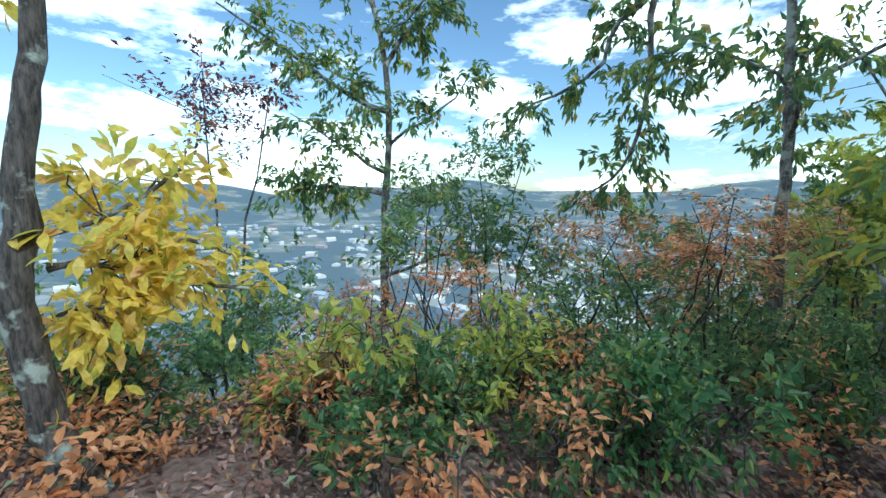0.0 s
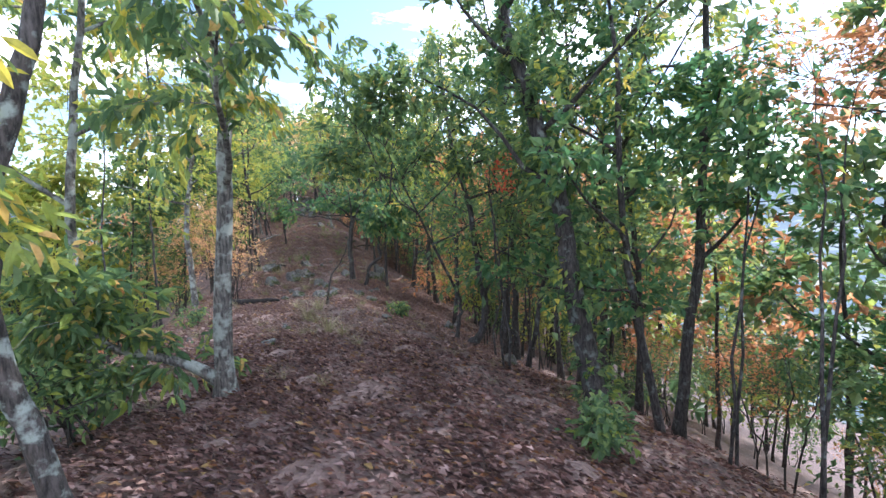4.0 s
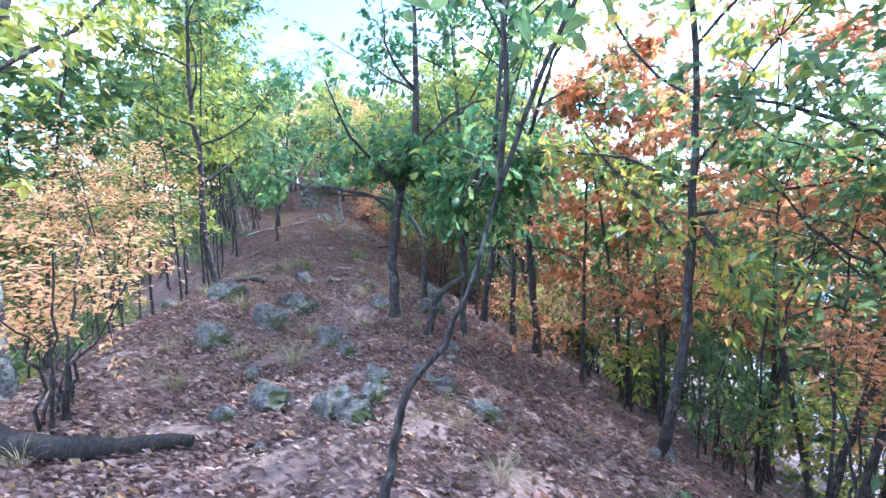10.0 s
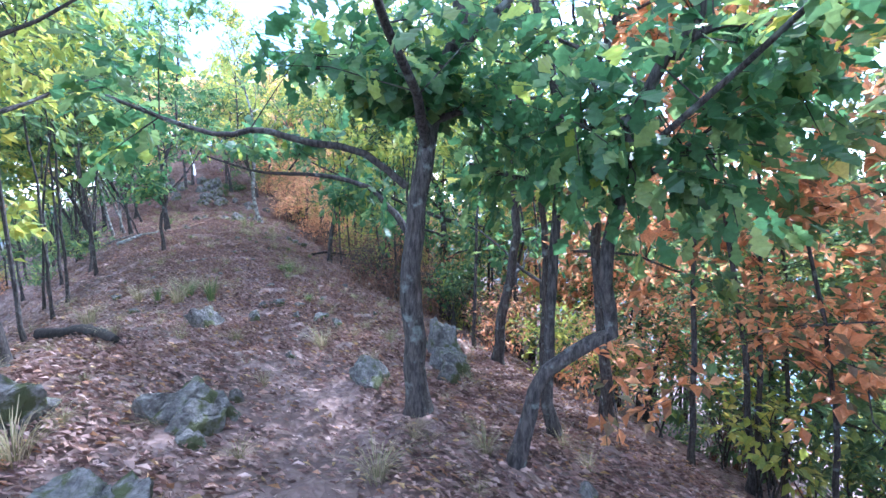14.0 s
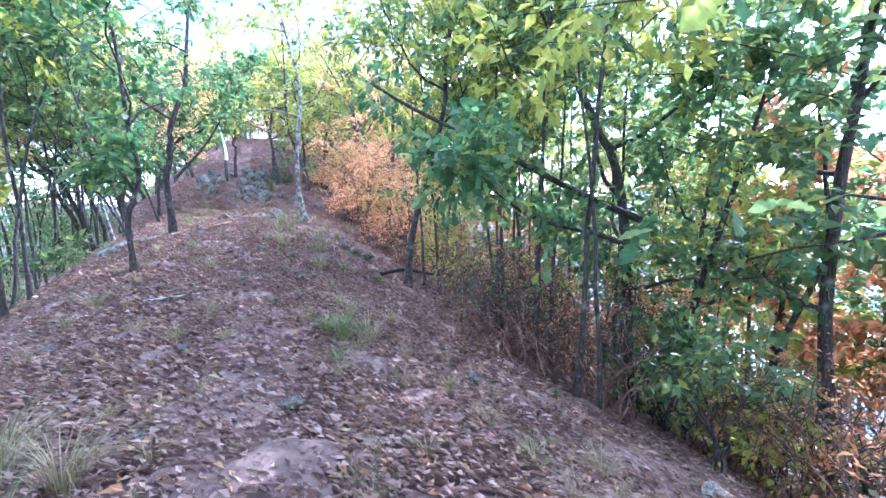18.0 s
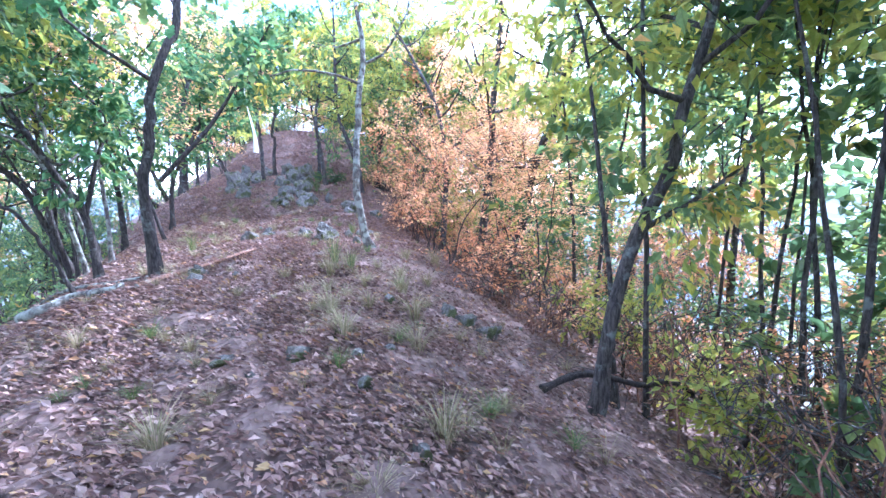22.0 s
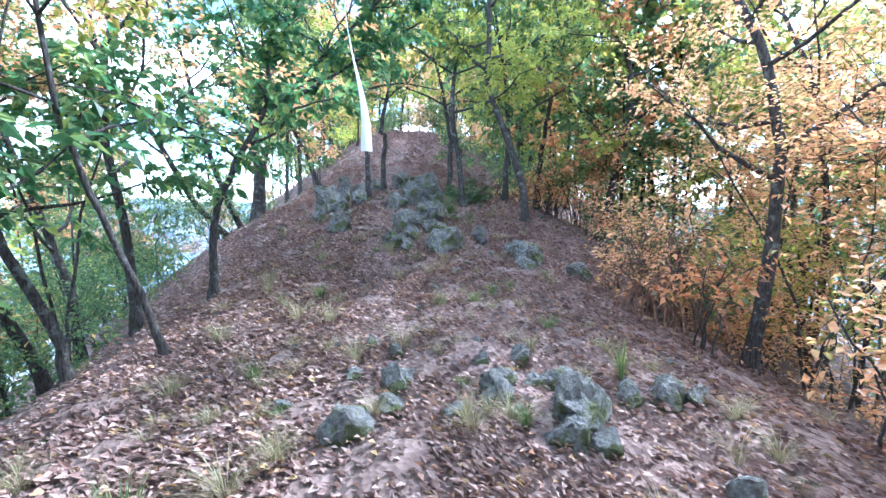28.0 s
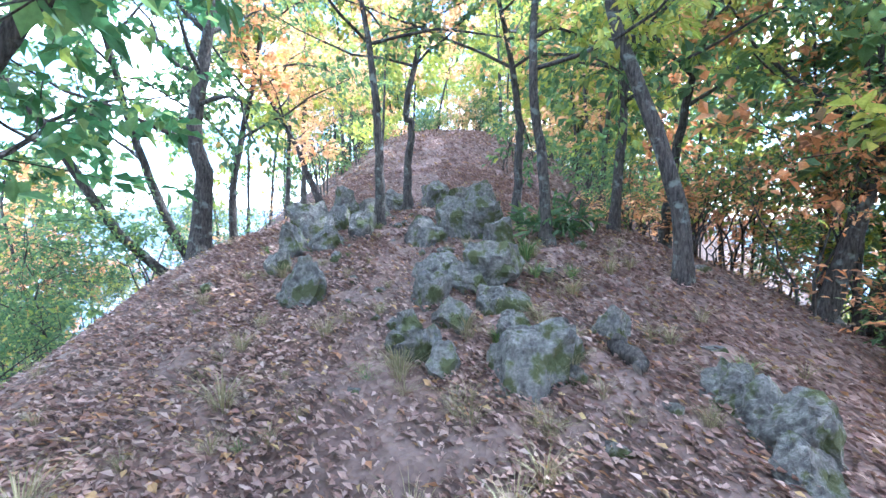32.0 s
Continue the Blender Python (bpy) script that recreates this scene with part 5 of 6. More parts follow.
def blades(n, tall, wide, mat, seed, name, loose):
    """A tuft of arching grass blades."""
    rng = np.random.default_rng(seed)
    a = rng.random(n) * 6.283
    out = np.stack([np.cos(a), np.sin(a), 0 * a], -1)
    side = np.stack([-np.sin(a), np.cos(a), 0 * a], -1)
    h = tall * (.5 + .6 * rng.random(n))
    reach = h * loose * (.2 + .9 * rng.random(n))
    foot = out * .05 * rng.random((n, 1)) * (1 + 2 * loose)
    rows = []
    for k, w in ((0, .8), (.4, 1), (.75, .7), (1, .1)):
        c = foot + out * (reach * k ** 1.8)[:, None] + (0, 0, 1) * (h * (k - .32 * loose * k ** 3))[:, None]
        rows += [c - side * wide * w, c + side * wide * w]
    v = np.stack(rows, 1)
    q = np.array([(2 * k, 2 * k + 1, 2 * k + 3, 2 * k + 2) for k in range(3)])
    f = q[None] + (np.arange(n) * 8)[:, None, None]
    return mesh_of(name, v.reshape(-1, 3), f.reshape(-1, 4), mat, False)


TUFTS = {"tuft": [blades(90, 1, .006, STRAW, 40 + i, "grass_tuft", 1.1) for i in range(4)],
         "green": [blades(120, 1, .007, BLADE, 50 + i, "grass_tuft", .9) for i in range(3)],
         "tall": [blades(70, 1, .006, BLADE if i else STRAW, 60 + i, "grass_tuft", .45) for i in range(3)]}
TUFT_LABEL = {"tuft": "tuft of dry straw-coloured grass among leaves", "green": "soft tuft of green grass among leaves", "tall": "tall clump of upright yellowing grass"}


def tuft(kind, x, y, high):
    COUNT[0] += 1
    rng = np.random.default_rng(COUNT[0])
    ob = new("grass_tuft", TUFTS[kind][COUNT[0] % len(TUFTS[kind])])
    high = min(max(high * .9, .12), .6)
    ob.matrix_basis = pose(x, y, float(ground_z(x, y)) - .02, 0, 0, rng.uniform(0, 360)) @ Matrix.Diagonal((high, high, high, 1))
    tagged(ob, TUFT_LABEL[kind], "grass", "grass tufts along the trail")


rock(-5.80, 40.76, 0.92, 0.68)
rock(-5.87, 41.64, 1.05, 0.77)
rock(-5.63, 41.94, 0.93, 0.68)
rock(-5.14, 41.56, 1.00, 0.73)
rock(-5.64, 40.15, 0.71, 0.52)
rock(-5.14, 39.49, 0.80, 0.59)
rock(-5.42, 40.96, 0.79, 0.58)
rock(-5.25, 42.54, 0.99, 0.73)
rock(-5.69, 42.66, 1.02, 0.75)
rock(-5.06, 43.43, 1.29, 0.80)
rock(-4.37, 43.94, 1.30, 0.80)
rock(-3.72, 44.23, 1.30, 0.80)
rock(-3.36, 42.86, 1.00, 0.73)
rock(-4.09, 41.15, 1.03, 0.76)
rock(-3.83, 41.63, 1.11, 0.80)
rock(-3.42, 41.69, 1.25, 0.80)
rock(-3.23, 40.97, 0.99, 0.72)
rock(-3.20, 40.07, 0.93, 0.68)
rock(-3.44, 39.81, 0.78, 0.58)
rock(-3.81, 40.10, 0.84, 0.62)
rock(-3.85, 39.50, 0.74, 0.54)
rock(-3.99, 39.07, 0.50, 0.37)
rock(-3.83, 38.75, 0.54, 0.40)
rock(-3.62, 38.59, 0.44, 0.32)
rock(-4.04, 38.89, 0.40, 0.30)
rock(-3.61, 39.17, 0.51, 0.37)
rock(-3.01, 38.53, 1.08, 0.79)
rock(-2.73, 38.71, 0.53, 0.39)
rock(-2.30, 39.01, 0.50, 0.37)
rock(-1.70, 38.43, 0.55, 0.41)
rock(-1.62, 38.28, 0.62, 0.46)
rock(-1.55, 38.14, 0.69, 0.51)
rock(-1.77, 38.47, 0.47, 0.35)
rock(-3.22, 39.35, 0.61, 0.45)
rock(-3.10, 39.08, 0.58, 0.43)
rock(-3.22, 33.83, 0.34, 0.21)
rock(-2.49, 34.02, 0.40, 0.25)
rock(-2.19, 33.55, 0.29, 0.18)
rock(-2.18, 34.26, 0.29, 0.18)
rock(-2.58, 34.55, 0.24, 0.15)
rock(-1.50, 34.10, 0.40, 0.25)
rock(-1.90, 33.50, 0.36, 0.23)
rock(-2.02, 34.03, 0.24, 0.15)
rock(-1.05, 34.06, 0.32, 0.20)
rock(-3.36, 30.22, 0.27, 0.17)
rock(0.71, 40.90, 0.40, 0.25)
rock(-3.26, 34.19, 0.39, 0.30)
rock(-3.44, 33.55, 0.43, 0.38)
rock(-2.44, 34.04, 0.38, 0.29)
rock(-1.98, 33.83, 0.80, 0.45)
rock(-1.25, 34.05, 0.41, 0.32)
rock(-4.06, 33.98, 0.28, 0.199)
rock(-2.79, 33.83, 0.34, 0.170)
rock(-2.23, 34.64, 0.25, 0.166)
rock(-3.30, 34.73, 0.25, 0.172)
rock(-3.35, 30.31, 0.28, 0.22)
rock(-2.05, 33.60, 0.53, 0.30)
rock(-2.50, 34.17, 0.42, 0.29)
rock(-1.31, 33.14, 0.35, 0.35)
rock(-3.89, 30.69, 0.136, 0.116)
rock(-1.69, 27.73, 0.31, 0.22)
rock(-3.48, 30.67, 0.32, 0.29)
rock(-0.88, 29.19, 0.28, 0.23)
rock(-2.25, 27.72, 0.24, 0.138)
rock(-0.18, 29.37, 0.42, 0.32)
rock(-0.97, 27.80, 0.21, 0.147)
rock(-1.17, 27.33, 0.28, 0.163)
rock(-0.51, 25.90, 0.186, 0.151)
rock(0.25, 29.15, 0.47, 0.233)
rock(-0.87, 20.84, 0.21, 0.125)
rock(-1.01, 20.71, 0.26, 0.148)
rock(-0.49, 20.58, 0.23, 0.125)
rock(-1.72, 19.77, 0.58, 0.52)
rock(-0.25, 19.85, 0.42, 0.26)
rock(-1.14, 20.14, 0.38, 0.24)
rock(-0.57, 20.13, 0.174, 0.196)
rock(-0.06, 19.51, 0.24, 0.201)
rock(-1.62, 22.04, 0.144, 0.134)
rock(-1.23, 24.77, 0.31, 0.162)
rock(-3.45, 22.74, 0.27, 0.22)
rock(-1.52, 16.88, 0.68, 0.55)
rock(-1.73, 15.64, 0.71, 0.48)
rock(-2.48, 16.78, 0.81, 0.53)
rock(1.13, 18.66, 0.79, 0.68)
rock(0.87, 15.52, 0.29, 0.25)
rock(-0.87, 15.49, 0.24, 0.180)
rock(0.72, 17.39, 0.47, 0.53)
rock(-0.89, 14.89, 0.35, 0.23)
rock(-1.30, 16.89, 0.43, 0.34)
rock(-1.27, 13.29, 0.67, 0.31)
rock(-0.43, 13.21, 0.54, 0.23)
rock(-1.55, 13.85, 0.23, 0.23)
rock(0.83, 15.28, 0.35, 0.24)
rock(0.98, 18.06, 0.70, 0.58)
rock(-0.12, 17.26, 0.59, 0.34)
rock(0.08, 13.81, 0.24, 0.19, True)
rock(-0.66, 14.45, 0.48, 0.32)
rock(-0.59, 12.90, 0.52, 0.24)
rock(0.26, 13.33, 0.30, 0.23)
rock(-1.58, 13.09, 0.37, 0.26)
rock(-0.33, 13.50, 0.47, 0.20)
rock(-0.76, 13.02, 0.68, 0.41)
rock(2.50, 12.25, 0.50, 0.37)
rock(2.73, 8.54, 0.43, 0.26)
rock(-1.08, 8.23, 0.33, 0.21)
rock(0.57, 13.10, 0.55, 0.28)
rock(0.32, 13.49, 0.39, 0.29)
rock(0.76, 10.09, 0.32, 0.22)
rock(-1.04, 9.42, 0.34, 0.196)
rock(2.77, 13.53, 0.31, 0.26)
rock(2.32, 11.11, 0.30, 0.22)
for _ in range(90):
    y, u = rng.uniform(18, 43), rng.choice([-1, 1]) * rng.uniform(.45, 2.3)
    tuft("tuft", float(bend(y, KY, KX)) + u, y, rng.uniform(.15, .36))
tuft("tall", -1.79, 21.13, 0.60)
tuft("tall", -2.60, 21.57, 0.45)
tuft("green", -0.47, 23.72, 0.38)
tuft("green", -0.31, 20.84, 0.31)
tuft("green", -0.54, 23.03, 0.28)
tuft("green", 0.88, 22.01, 0.132)
tuft("green", -0.47, 23.60, 0.43)
tuft("green", -0.62, 23.86, 0.34)
tuft("green", -2.15, 21.59, 0.43)
tuft("green", -0.25, 23.87, 0.25)
tuft("tuft", -1.54, 23.70, 0.25)
tuft("tuft", -1.94, 22.42, 0.21)
tuft("tuft", -0.93, 24.99, 0.22)
tuft("tuft", -0.45, 25.24, 0.226)
tuft("tuft", -0.70, 26.78, 0.47)
tuft("tuft", -1.35, 28.02, 0.47)
tuft("tuft", -3.24, 25.27, 0.44)
tuft("tuft", -3.31, 24.83, 0.32)
tuft("tuft", -1.78, 24.40, 0.34)
tuft("tuft", -0.37, 24.16, 0.45)
tuft("tuft", -2.33, 26.87, 0.28)
tuft("tuft", -3.67, 27.01, 0.30)
tuft("tuft", -1.13, 26.33, 0.29)
tuft("tuft", -0.72, 27.97, 0.47)
tuft("tuft", -0.46, 24.74, 0.35)
tuft("tall", -1.61, 30.91, 0.62)
tuft("tall", -1.41, 28.23, 0.25)
tuft("tuft", -2.58, 28.06, 0.27)
tuft("tuft", -1.68, 28.70, 0.25)
tuft("tuft", -2.15, 29.27, 0.20)
tuft("tuft", -1.16, 29.80, 0.33)
tuft("tuft", -1.61, 29.69, 0.37)
tuft("tuft", -2.62, 29.56, 0.27)
tuft("tuft", -1.69, 28.12, 0.21)
tuft("tuft", -0.30, 30.26, 0.37)
tuft("tuft", -0.67, 30.33, 0.38)
tuft("tuft", -0.45, 29.33, 0.29)
tuft("tuft", -2.87, 28.32, 0.22)
tuft("tall", -1.62, 30.23, 0.55)
tuft("tall", -1.36, 30.58, 0.44)
tuft("tall", -4.26, 32.76, 0.54)
tuft("tuft", -4.14, 31.01, 0.29)
tuft("tuft", -3.05, 30.76, 0.21)
tuft("tuft", -0.47, 31.63, 0.44)
tuft("tuft", -1.86, 32.84, 0.32)
tuft("tuft", -2.35, 31.67, 0.20)
tuft("tuft", -3.27, 34.90, 0.46)
tuft("tuft", -4.60, 35.83, 0.42)
tuft("tuft", -1.76, 30.76, 0.29)
tuft("tuft", -0.97, 30.75, 0.31)
tuft("tuft", -3.94, 33.03, 0.35)
tuft("tuft", -2.69, 33.63, 0.31)
tuft("tuft", -4.34, 34.30, 0.24)
tuft("tuft", -4.18, 35.66, 0.36)
tuft("tuft", -3.63, 37.37, 0.34)
tuft("tuft", -5.59, 37.33, 0.46)
tuft("tuft", -3.66, 34.64, 0.36)
tuft("tuft", -2.10, 34.85, 0.25)
tuft("tuft", -2.36, 35.93, 0.24)
tuft("tuft", -2.92, 34.68, 0.24)
tuft("tuft", -3.33, 33.76, 0.27)
tuft("tuft", -5.05, 34.34, 0.26)
tuft("tuft", -4.41, 35.16, 0.29)
tuft("tuft", -1.41, 34.87, 0.27)
tuft("tuft", -3.92, 38.48, 0.41)
tuft("tuft", -4.35, 32.98, 0.22)
tuft("tuft", -4.61, 33.02, 0.23)
tuft("tall", -1.44, 34.43, 0.44)
tuft("tall", -2.72, 33.71, 0.32)
tuft("green", -2.86, 40.59, 0.49)
tuft("green", -4.57, 36.55, 0.32)
tuft("tuft", -3.99, 38.64, 0.35)
tuft("tuft", -5.34, 38.83, 0.35)
tuft("tuft", -5.04, 38.12, 0.47)
tuft("tuft", -4.88, 37.77, 0.24)
tuft("tuft", -5.30, 37.61, 0.189)
tuft("tuft", -4.66, 38.95, 0.32)
tuft("tuft", -3.18, 39.34, 0.29)
tuft("tuft", -3.45, 38.96, 0.26)
tuft("tuft", -2.65, 38.89, 0.30)
tuft("tuft", -5.56, 39.99, 0.38)
tuft("tuft", -4.54, 39.14, 0.24)
tuft("tuft", -3.80, 38.90, 0.25)
tuft("tuft", -2.85, 39.10, 0.27)
tuft("tuft", -2.45, 38.11, 0.19)
tuft("tuft", -1.72, 40.49, 0.33)
tuft("tuft", -4.27, 39.25, 0.24)
tuft("tuft", -3.86, 38.33, 0.21)
tuft("tuft", -5.31, 39.09, 0.26)
tuft("tuft", -1.86, 39.04, 0.28)
tuft("tuft", -1.77, 38.56, 0.26)
tuft("tuft", -5.17, 40.16, 0.25)
tuft("green", -2.81, 40.08, 0.35)
tuft("green", -2.43, 40.06, 0.30)
tuft("green", -4.15, 38.45, 0.26)
tuft("green", -3.71, 39.80, 0.33)
tuft("green", -3.35, 39.56, 0.26)
tuft("tuft", -1.44, 15.38, 0.31)
tuft("tuft", -2.21, 21.93, 0.65)
tuft("tuft", 0.02, 16.38, 0.192)
tuft("tuft", -0.37, 18.68, 0.50)
tuft("tuft", -0.23, 23.53, 0.54)
tuft("tuft", -1.82, 21.71, 0.50)
tuft("tuft", -3.05, 17.69, 0.44)
tuft("tuft", -3.01, 22.28, 0.54)
tuft("tuft", -3.39, 21.16, 0.61)
tuft("tuft", 0.43, 16.32, 0.20)
tuft("tuft", -1.03, 15.49, 0.23)
tuft("tuft", -3.11, 17.66, 0.49)
tuft("tuft", -2.55, 14.59, 0.30)
tuft("tuft", -0.41, 15.85, 0.37)
tuft("tuft", -2.22, 16.37, 0.48)
tuft("tuft", -2.27, 21.32, 0.62)
tuft("tuft", -1.16, 16.36, 0.23)
tuft("tuft", 0.38, 15.97, 0.30)
tuft("tuft", -1.21, 14.17, 0.46)
tuft("tuft", 0.33, 11.96, 0.34)
tuft("tuft", -2.19, 13.77, 0.37)
tuft("tuft", -1.74, 14.25, 0.39)
tuft("tuft", -0.10, 12.68, 0.22)
tuft("tuft", -1.13, 15.19, 0.36)
tuft("tuft", -1.04, 11.00, 0.40)
tuft("tuft", -0.58, 10.79, 0.50)
tuft("tuft", -0.57, 9.62, 0.30)
tuft("tuft", -0.29, 8.80, 0.57)
tuft("tuft", -0.07, 8.52, 0.44)
tuft("tuft", -0.71, 9.78, 0.61)
tuft("tuft", 0.16, 7.77, 0.32)
tuft("tuft", -2.29, 7.79, 0.41)
log("dark_log", 0.085, [(-3.15, 13.10), (-2.70, 12.80), (-2.08, 12.58), (-1.62, 12.63)])
log("dead_log", 0.098, [(2.39, 22.03), (2.48, 21.85), (1.99, 19.67), (1.76, 19.15), (1.64, 18.88)])
log("fallen_pole", 0.047, [(-3.92, 30.10), (-3.75, 30.50), (-3.54, 30.97), (-3.26, 31.41), (-3.00, 32.03)])
log("grey_log", 0.071, [(-5.34, 30.31), (-4.98, 30.17), (-4.81, 30.33), (-4.44, 30.27), (-4.26, 30.49)])
log("log_stub", 0.088, [(-2.31, 38.76), (-2.31, 38.60), (-2.28, 38.47)])
log("dark_log", 0.098, [(-3.94, 21.24), (-3.11, 20.13), (-2.37, 18.69)])
log("fallen_branch", 0.024, [(-2.73, 25.22), (-2.34, 25.14), (-1.97, 25.03)])
log("fallen_branch", 0.039, [(-6.51, 32.10), (-6.34, 32.07), (-4.86, 31.09), (-4.15, 30.78)])
rock(0.00, 14.22, 0.21, 0.115, True)
rock(0.10, 14.12, 0.182, 0.115, True)
rock(-0.87, 14.94, 0.45, 0.41)
rock(-1.46, 16.67, 0.54, 0.44)
rock(-1.66, 15.54, 0.75, 0.36)
rock(-2.20, 14.81, 0.87, 0.37)
rock(0.78, 15.30, 0.30, 0.24)
rock(0.90, 17.79, 0.84, 0.72)
rock(-3.62, 17.29, 0.56, 0.43)
rock(-0.88, 14.83, 0.42, 0.29)
rock(-0.60, 12.96, 0.50, 0.23)
rock(-1.16, 13.15, 0.30, 0.19)
rock(-1.63, 13.17, 0.30, 0.155)
rock(0.17, 13.56, 0.28, 0.169)
rock(-0.34, 13.64, 0.39, 0.22)
rock(-1.62, 16.80, 0.49, 0.34)
rock(0.63, 14.62, 0.28, 0.22)
rock(3.03, 13.62, 0.40, 0.40)
rock(-3.60, 34.38, 0.28, 0.171)
rock(-3.23, 34.29, 0.31, 0.24)
rock(-2.44, 34.27, 0.44, 0.31)
rock(-2.23, 34.72, 0.25, 0.176)
rock(-2.06, 34.28, 0.35, 0.198)
rock(-3.58, 35.00, 0.28, 0.25)
rock(-0.80, 37.84, 0.63, 0.47)
rock(-1.63, 37.90, 0.62, 0.36)
rock(-1.67, 27.75, 0.22, 0.131)
rock(-3.44, 30.67, 0.35, 0.26)
rock(0.02, 29.26, 0.42, 0.243)
rock(-1.23, 27.66, 0.21, 0.133)
tuft("tuft", -2.35, 26.90, 0.43)
tuft("tuft", -1.51, 28.74, 0.46)
tuft("tuft", -1.13, 28.95, 0.41)
tuft("tuft", -0.64, 28.84, 0.50)
tuft("tuft", -0.20, 28.64, 0.31)
tuft("tuft", -0.72, 29.73, 0.56)
tuft("tuft", -1.37, 30.71, 0.49)
tuft("tuft", -2.18, 27.27, 0.21)
tuft("tuft", -0.07, 28.29, 0.29)
tuft("tuft", 0.15, 32.25, 0.63)
tuft("tuft", -2.43, 27.75, 0.24)
tuft("tuft", -1.38, 28.17, 0.25)
log("crooked_log", .04, [(0.49, 28.04), (1.05, 28.22), (1.53, 28.03), (2.09, 28.23), (2.64, 28.11)])

rng = np.random.default_rng(91)
vs, fs, at = [], [], 0
for _ in range(420):
    y, u = rng.uniform(6, 47), rng.standard_normal() * 2.1
    if abs(u) < .4:
        continue
    x, h, a = float(bend(y, KY, KX)) + u, rng.uniform(.12, .3), rng.uniform(0, 6.28)
    src = TUFTS["tuft"][_ % 4]
    v = np.empty(len(src.vertices) * 3, np.float32)
    src.vertices.foreach_get("co", v)
    v = v.reshape(-1, 8, 3)[::2].reshape(-1, 3) * h
    v[:, :2] = v[:, :2] @ np.array([[math.cos(a), math.sin(a)], [-math.sin(a), math.cos(a)]], np.float32)
    vs.append(v + np.array([x, y, float(ground_z(x, y)) - .01], np.float32))
    q = np.array([(2 * k, 2 * k + 1, 2 * k + 3, 2 * k + 2) for k in range(3)])
    fs.append((q[None] + (np.arange(len(v) // 8) * 8)[:, None, None]).reshape(-1, 4) + at)
    at += len(v)
tagged(new("dry_grass", mesh_of("dry_grass", np.concatenate(vs), np.concatenate(fs), STRAW, False)), "thin dry grass scattered through the leaf litter", "grass", kind="stuff")
for _ in range(70):
    y, u = rng.uniform(27, 42), rng.uniform(-2.2, 2.6)
    if abs(u - .2) > .35:
        tuft("green" if _ % 3 else "tuft", float(bend(y, KY, KX)) + u, y, rng.uniform(.14, .3))

for _ in range(60):
    y, u = rng.uniform(8, 46), rng.standard_normal() * 1.6
    rock(float(bend(y, KY, KX)) + u, y, rng.uniform(.1, .3), rng.uniform(.06, .18))

for _ in range(46):
    y = rng.uniform(38.2, 43.2)
    u = rng.normal(.5, 1.2)
    w = rng.uniform(.12, .36)
    rock(float(bend(y, KY, KX)) + u, y, w, w * rng.uniform(.45, .8))

# ---- the white strip hanging over the trail ----
strip = new("marker_strip")
strip.location = (-3.68, 35.45, 1.1)
tagged(strip, "white plastic trail marker strip hanging from a branch", "ribbon")
STRIP, ns, ls = material("white_plastic")
face = node(ns, "ShaderNodeBsdfPrincipled", Roughness=.45)
face.inputs["Base Color"].default_value = (.82, .84, .83, 1)
film_out = node(ns, "ShaderNodeOutputMaterial")
ls.new(face.outputs[0], film_out.inputs["Surface"])
hang = np.linspace(0, 1.15, 16)
half = np.interp(hang, [0, .15, .6, .9, 1.15], [.06, .056, .036, .016, .007])
rows = []
for z, w in zip(hang, half):
    a = .5 + .9 * z
    sway = -.1 * z + .03 * math.sin(4 * z)
    for s, d in ((-1, -.003), (1, -.003), (1, .003), (-1, .003)):
        rows.append((sway + s * w * math.cos(a) - d * math.sin(a), s * w * math.sin(a) + d * math.cos(a), z))
quads = [(4 * i + j, 4 * i + (j + 1) % 4, 4 * i + 4 + (j + 1) % 4, 4 * i + 4 + j) for i in range(15) for j in range(4)]
part("strip", mesh_of("strip", np.array(rows), quads, STRIP), strip)
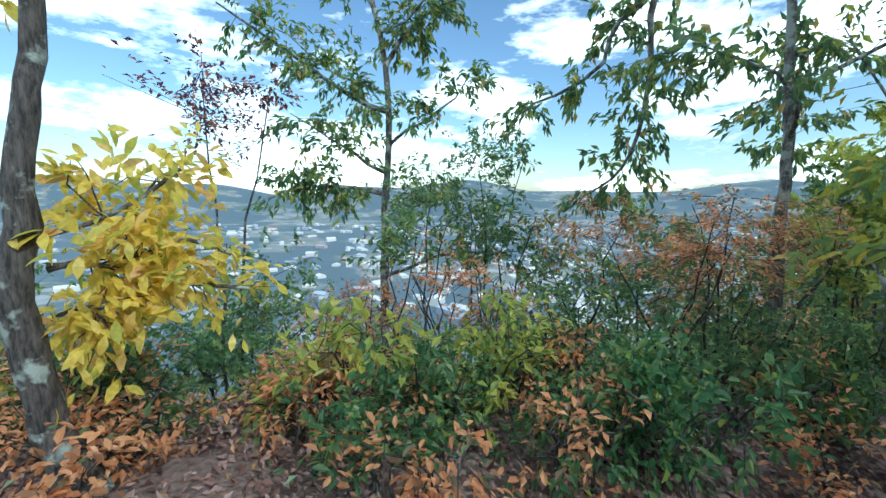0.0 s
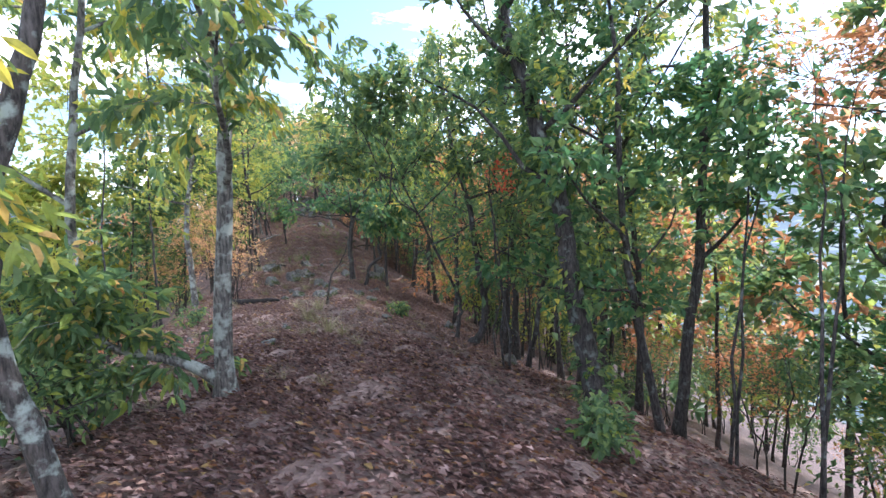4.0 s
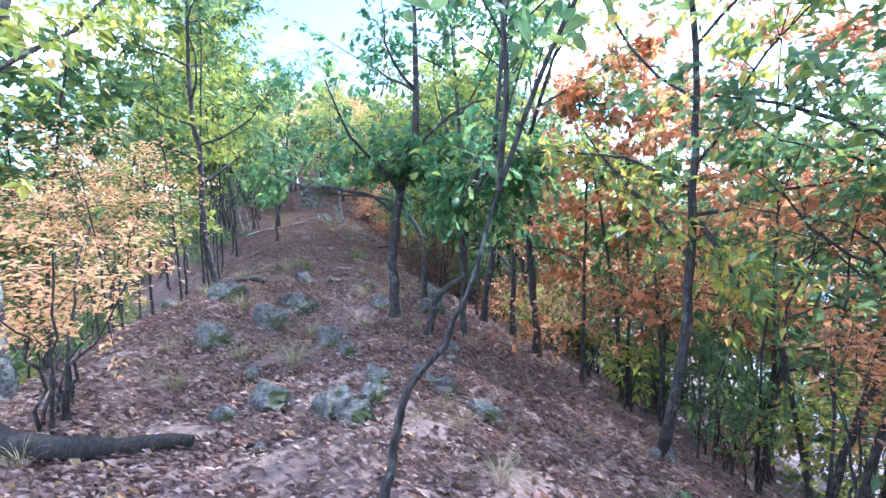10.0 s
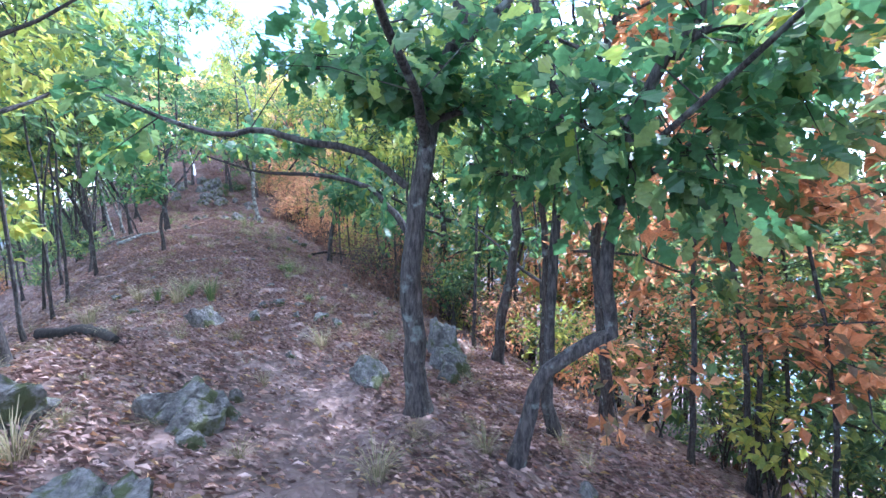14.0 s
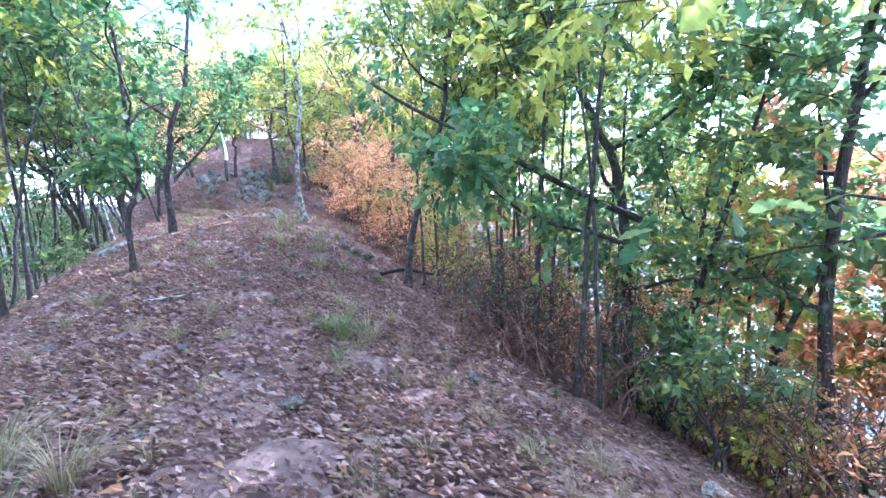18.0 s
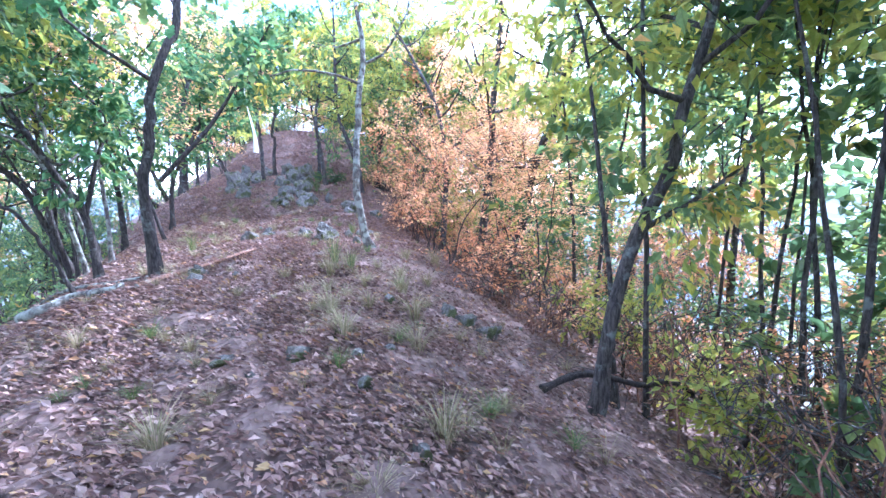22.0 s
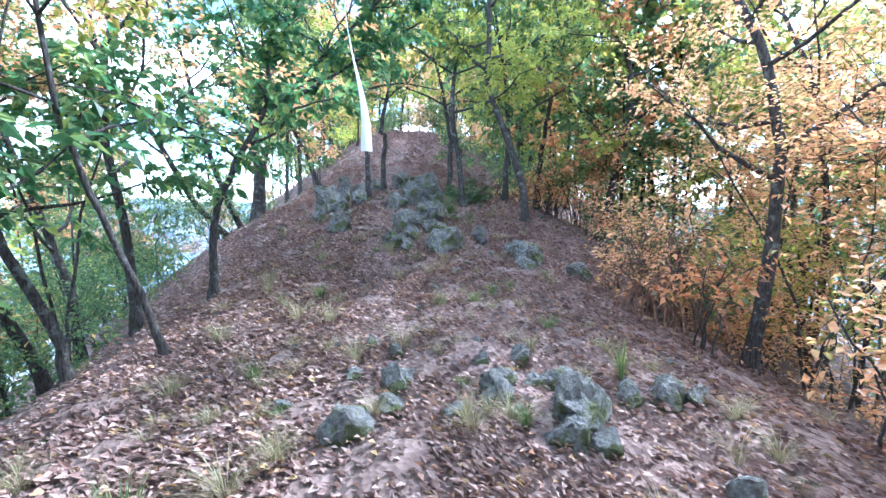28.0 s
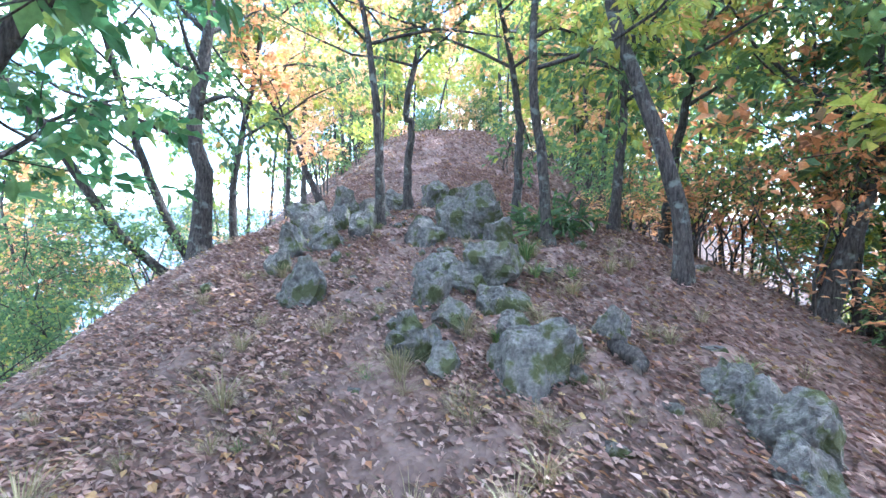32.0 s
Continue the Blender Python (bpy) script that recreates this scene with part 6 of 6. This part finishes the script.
top = np.array([(rows[-1][0], 0, 1.14), (rows[-1][0] - .03, .01, 1.4), (rows[-1][0] - .02, 0, 1.75)])
v, f = tubes(top[None], np.full((1, 3), .004), 6)
part("string", mesh_of("string", v, f, STRIP), strip)

# ---- the town on the valley floor ----
PLASTER, ns, ls = material("pale_plaster")
face = node(ns, "ShaderNodeBsdfPrincipled", Roughness=.8)
tones = ramp(ns, [(0, (.62, .6, .56)), (.5, (.56, .55, .53)), (.8, (.3, .36, .45)), (1, (.5, .3, .24))])
island = node(ns, "ShaderNodeNewGeometry")
town_out = node(ns, "ShaderNodeOutputMaterial")
ls.new(island.outputs["Random Per Island"], tones.inputs["Fac"])
ls.new(tones.outputs[0], face.inputs["Base Color"])
ls.new(face.outputs[0], town_out.inputs["Surface"])
rng = np.random.default_rng(12)
vs, fs = [], []
shell = np.array([(-1, -1, 0), (1, -1, 0), (1, 1, 0), (-1, 1, 0), (-1, -1, 1), (1, -1, 1), (1, 1, 1), (-1, 1, 1), (-1, 0, 1.4), (1, 0, 1.4)], float)
sides = np.array([(0, 1, 5, 4), (1, 2, 6, 5), (2, 3, 7, 6), (3, 0, 4, 7), (4, 5, 9, 8), (6, 7, 8, 9), (5, 6, 9, 9), (7, 4, 8, 8)])
corners = np.array([t for q in sides for t in ((q[0], q[1], q[2]), (q[0], q[2], q[3])) if len(set(t)) == 3])
for k in range(420):
    a, d = rng.normal(2.95, .45), rng.uniform(620, 2600)
    x, y, turn = d * math.cos(a), d * math.sin(a), rng.uniform(0, 3.14)
    v = shell * (rng.uniform(6, 22), rng.uniform(5, 12), rng.uniform(5, 13))
    v[:, :2] = v[:, :2] @ np.array([[math.cos(turn), math.sin(turn)], [-math.sin(turn), math.cos(turn)]])
    vs.append(v + (x, y, float(ground_z(x, y)) - 1.5))
    fs.append(corners + 10 * k)
tagged(new("town", mesh_of("town", np.concatenate(vs), np.concatenate(fs), PLASTER, False)), "pale houses and sheds of a town far down the valley", "town", kind="stuff")
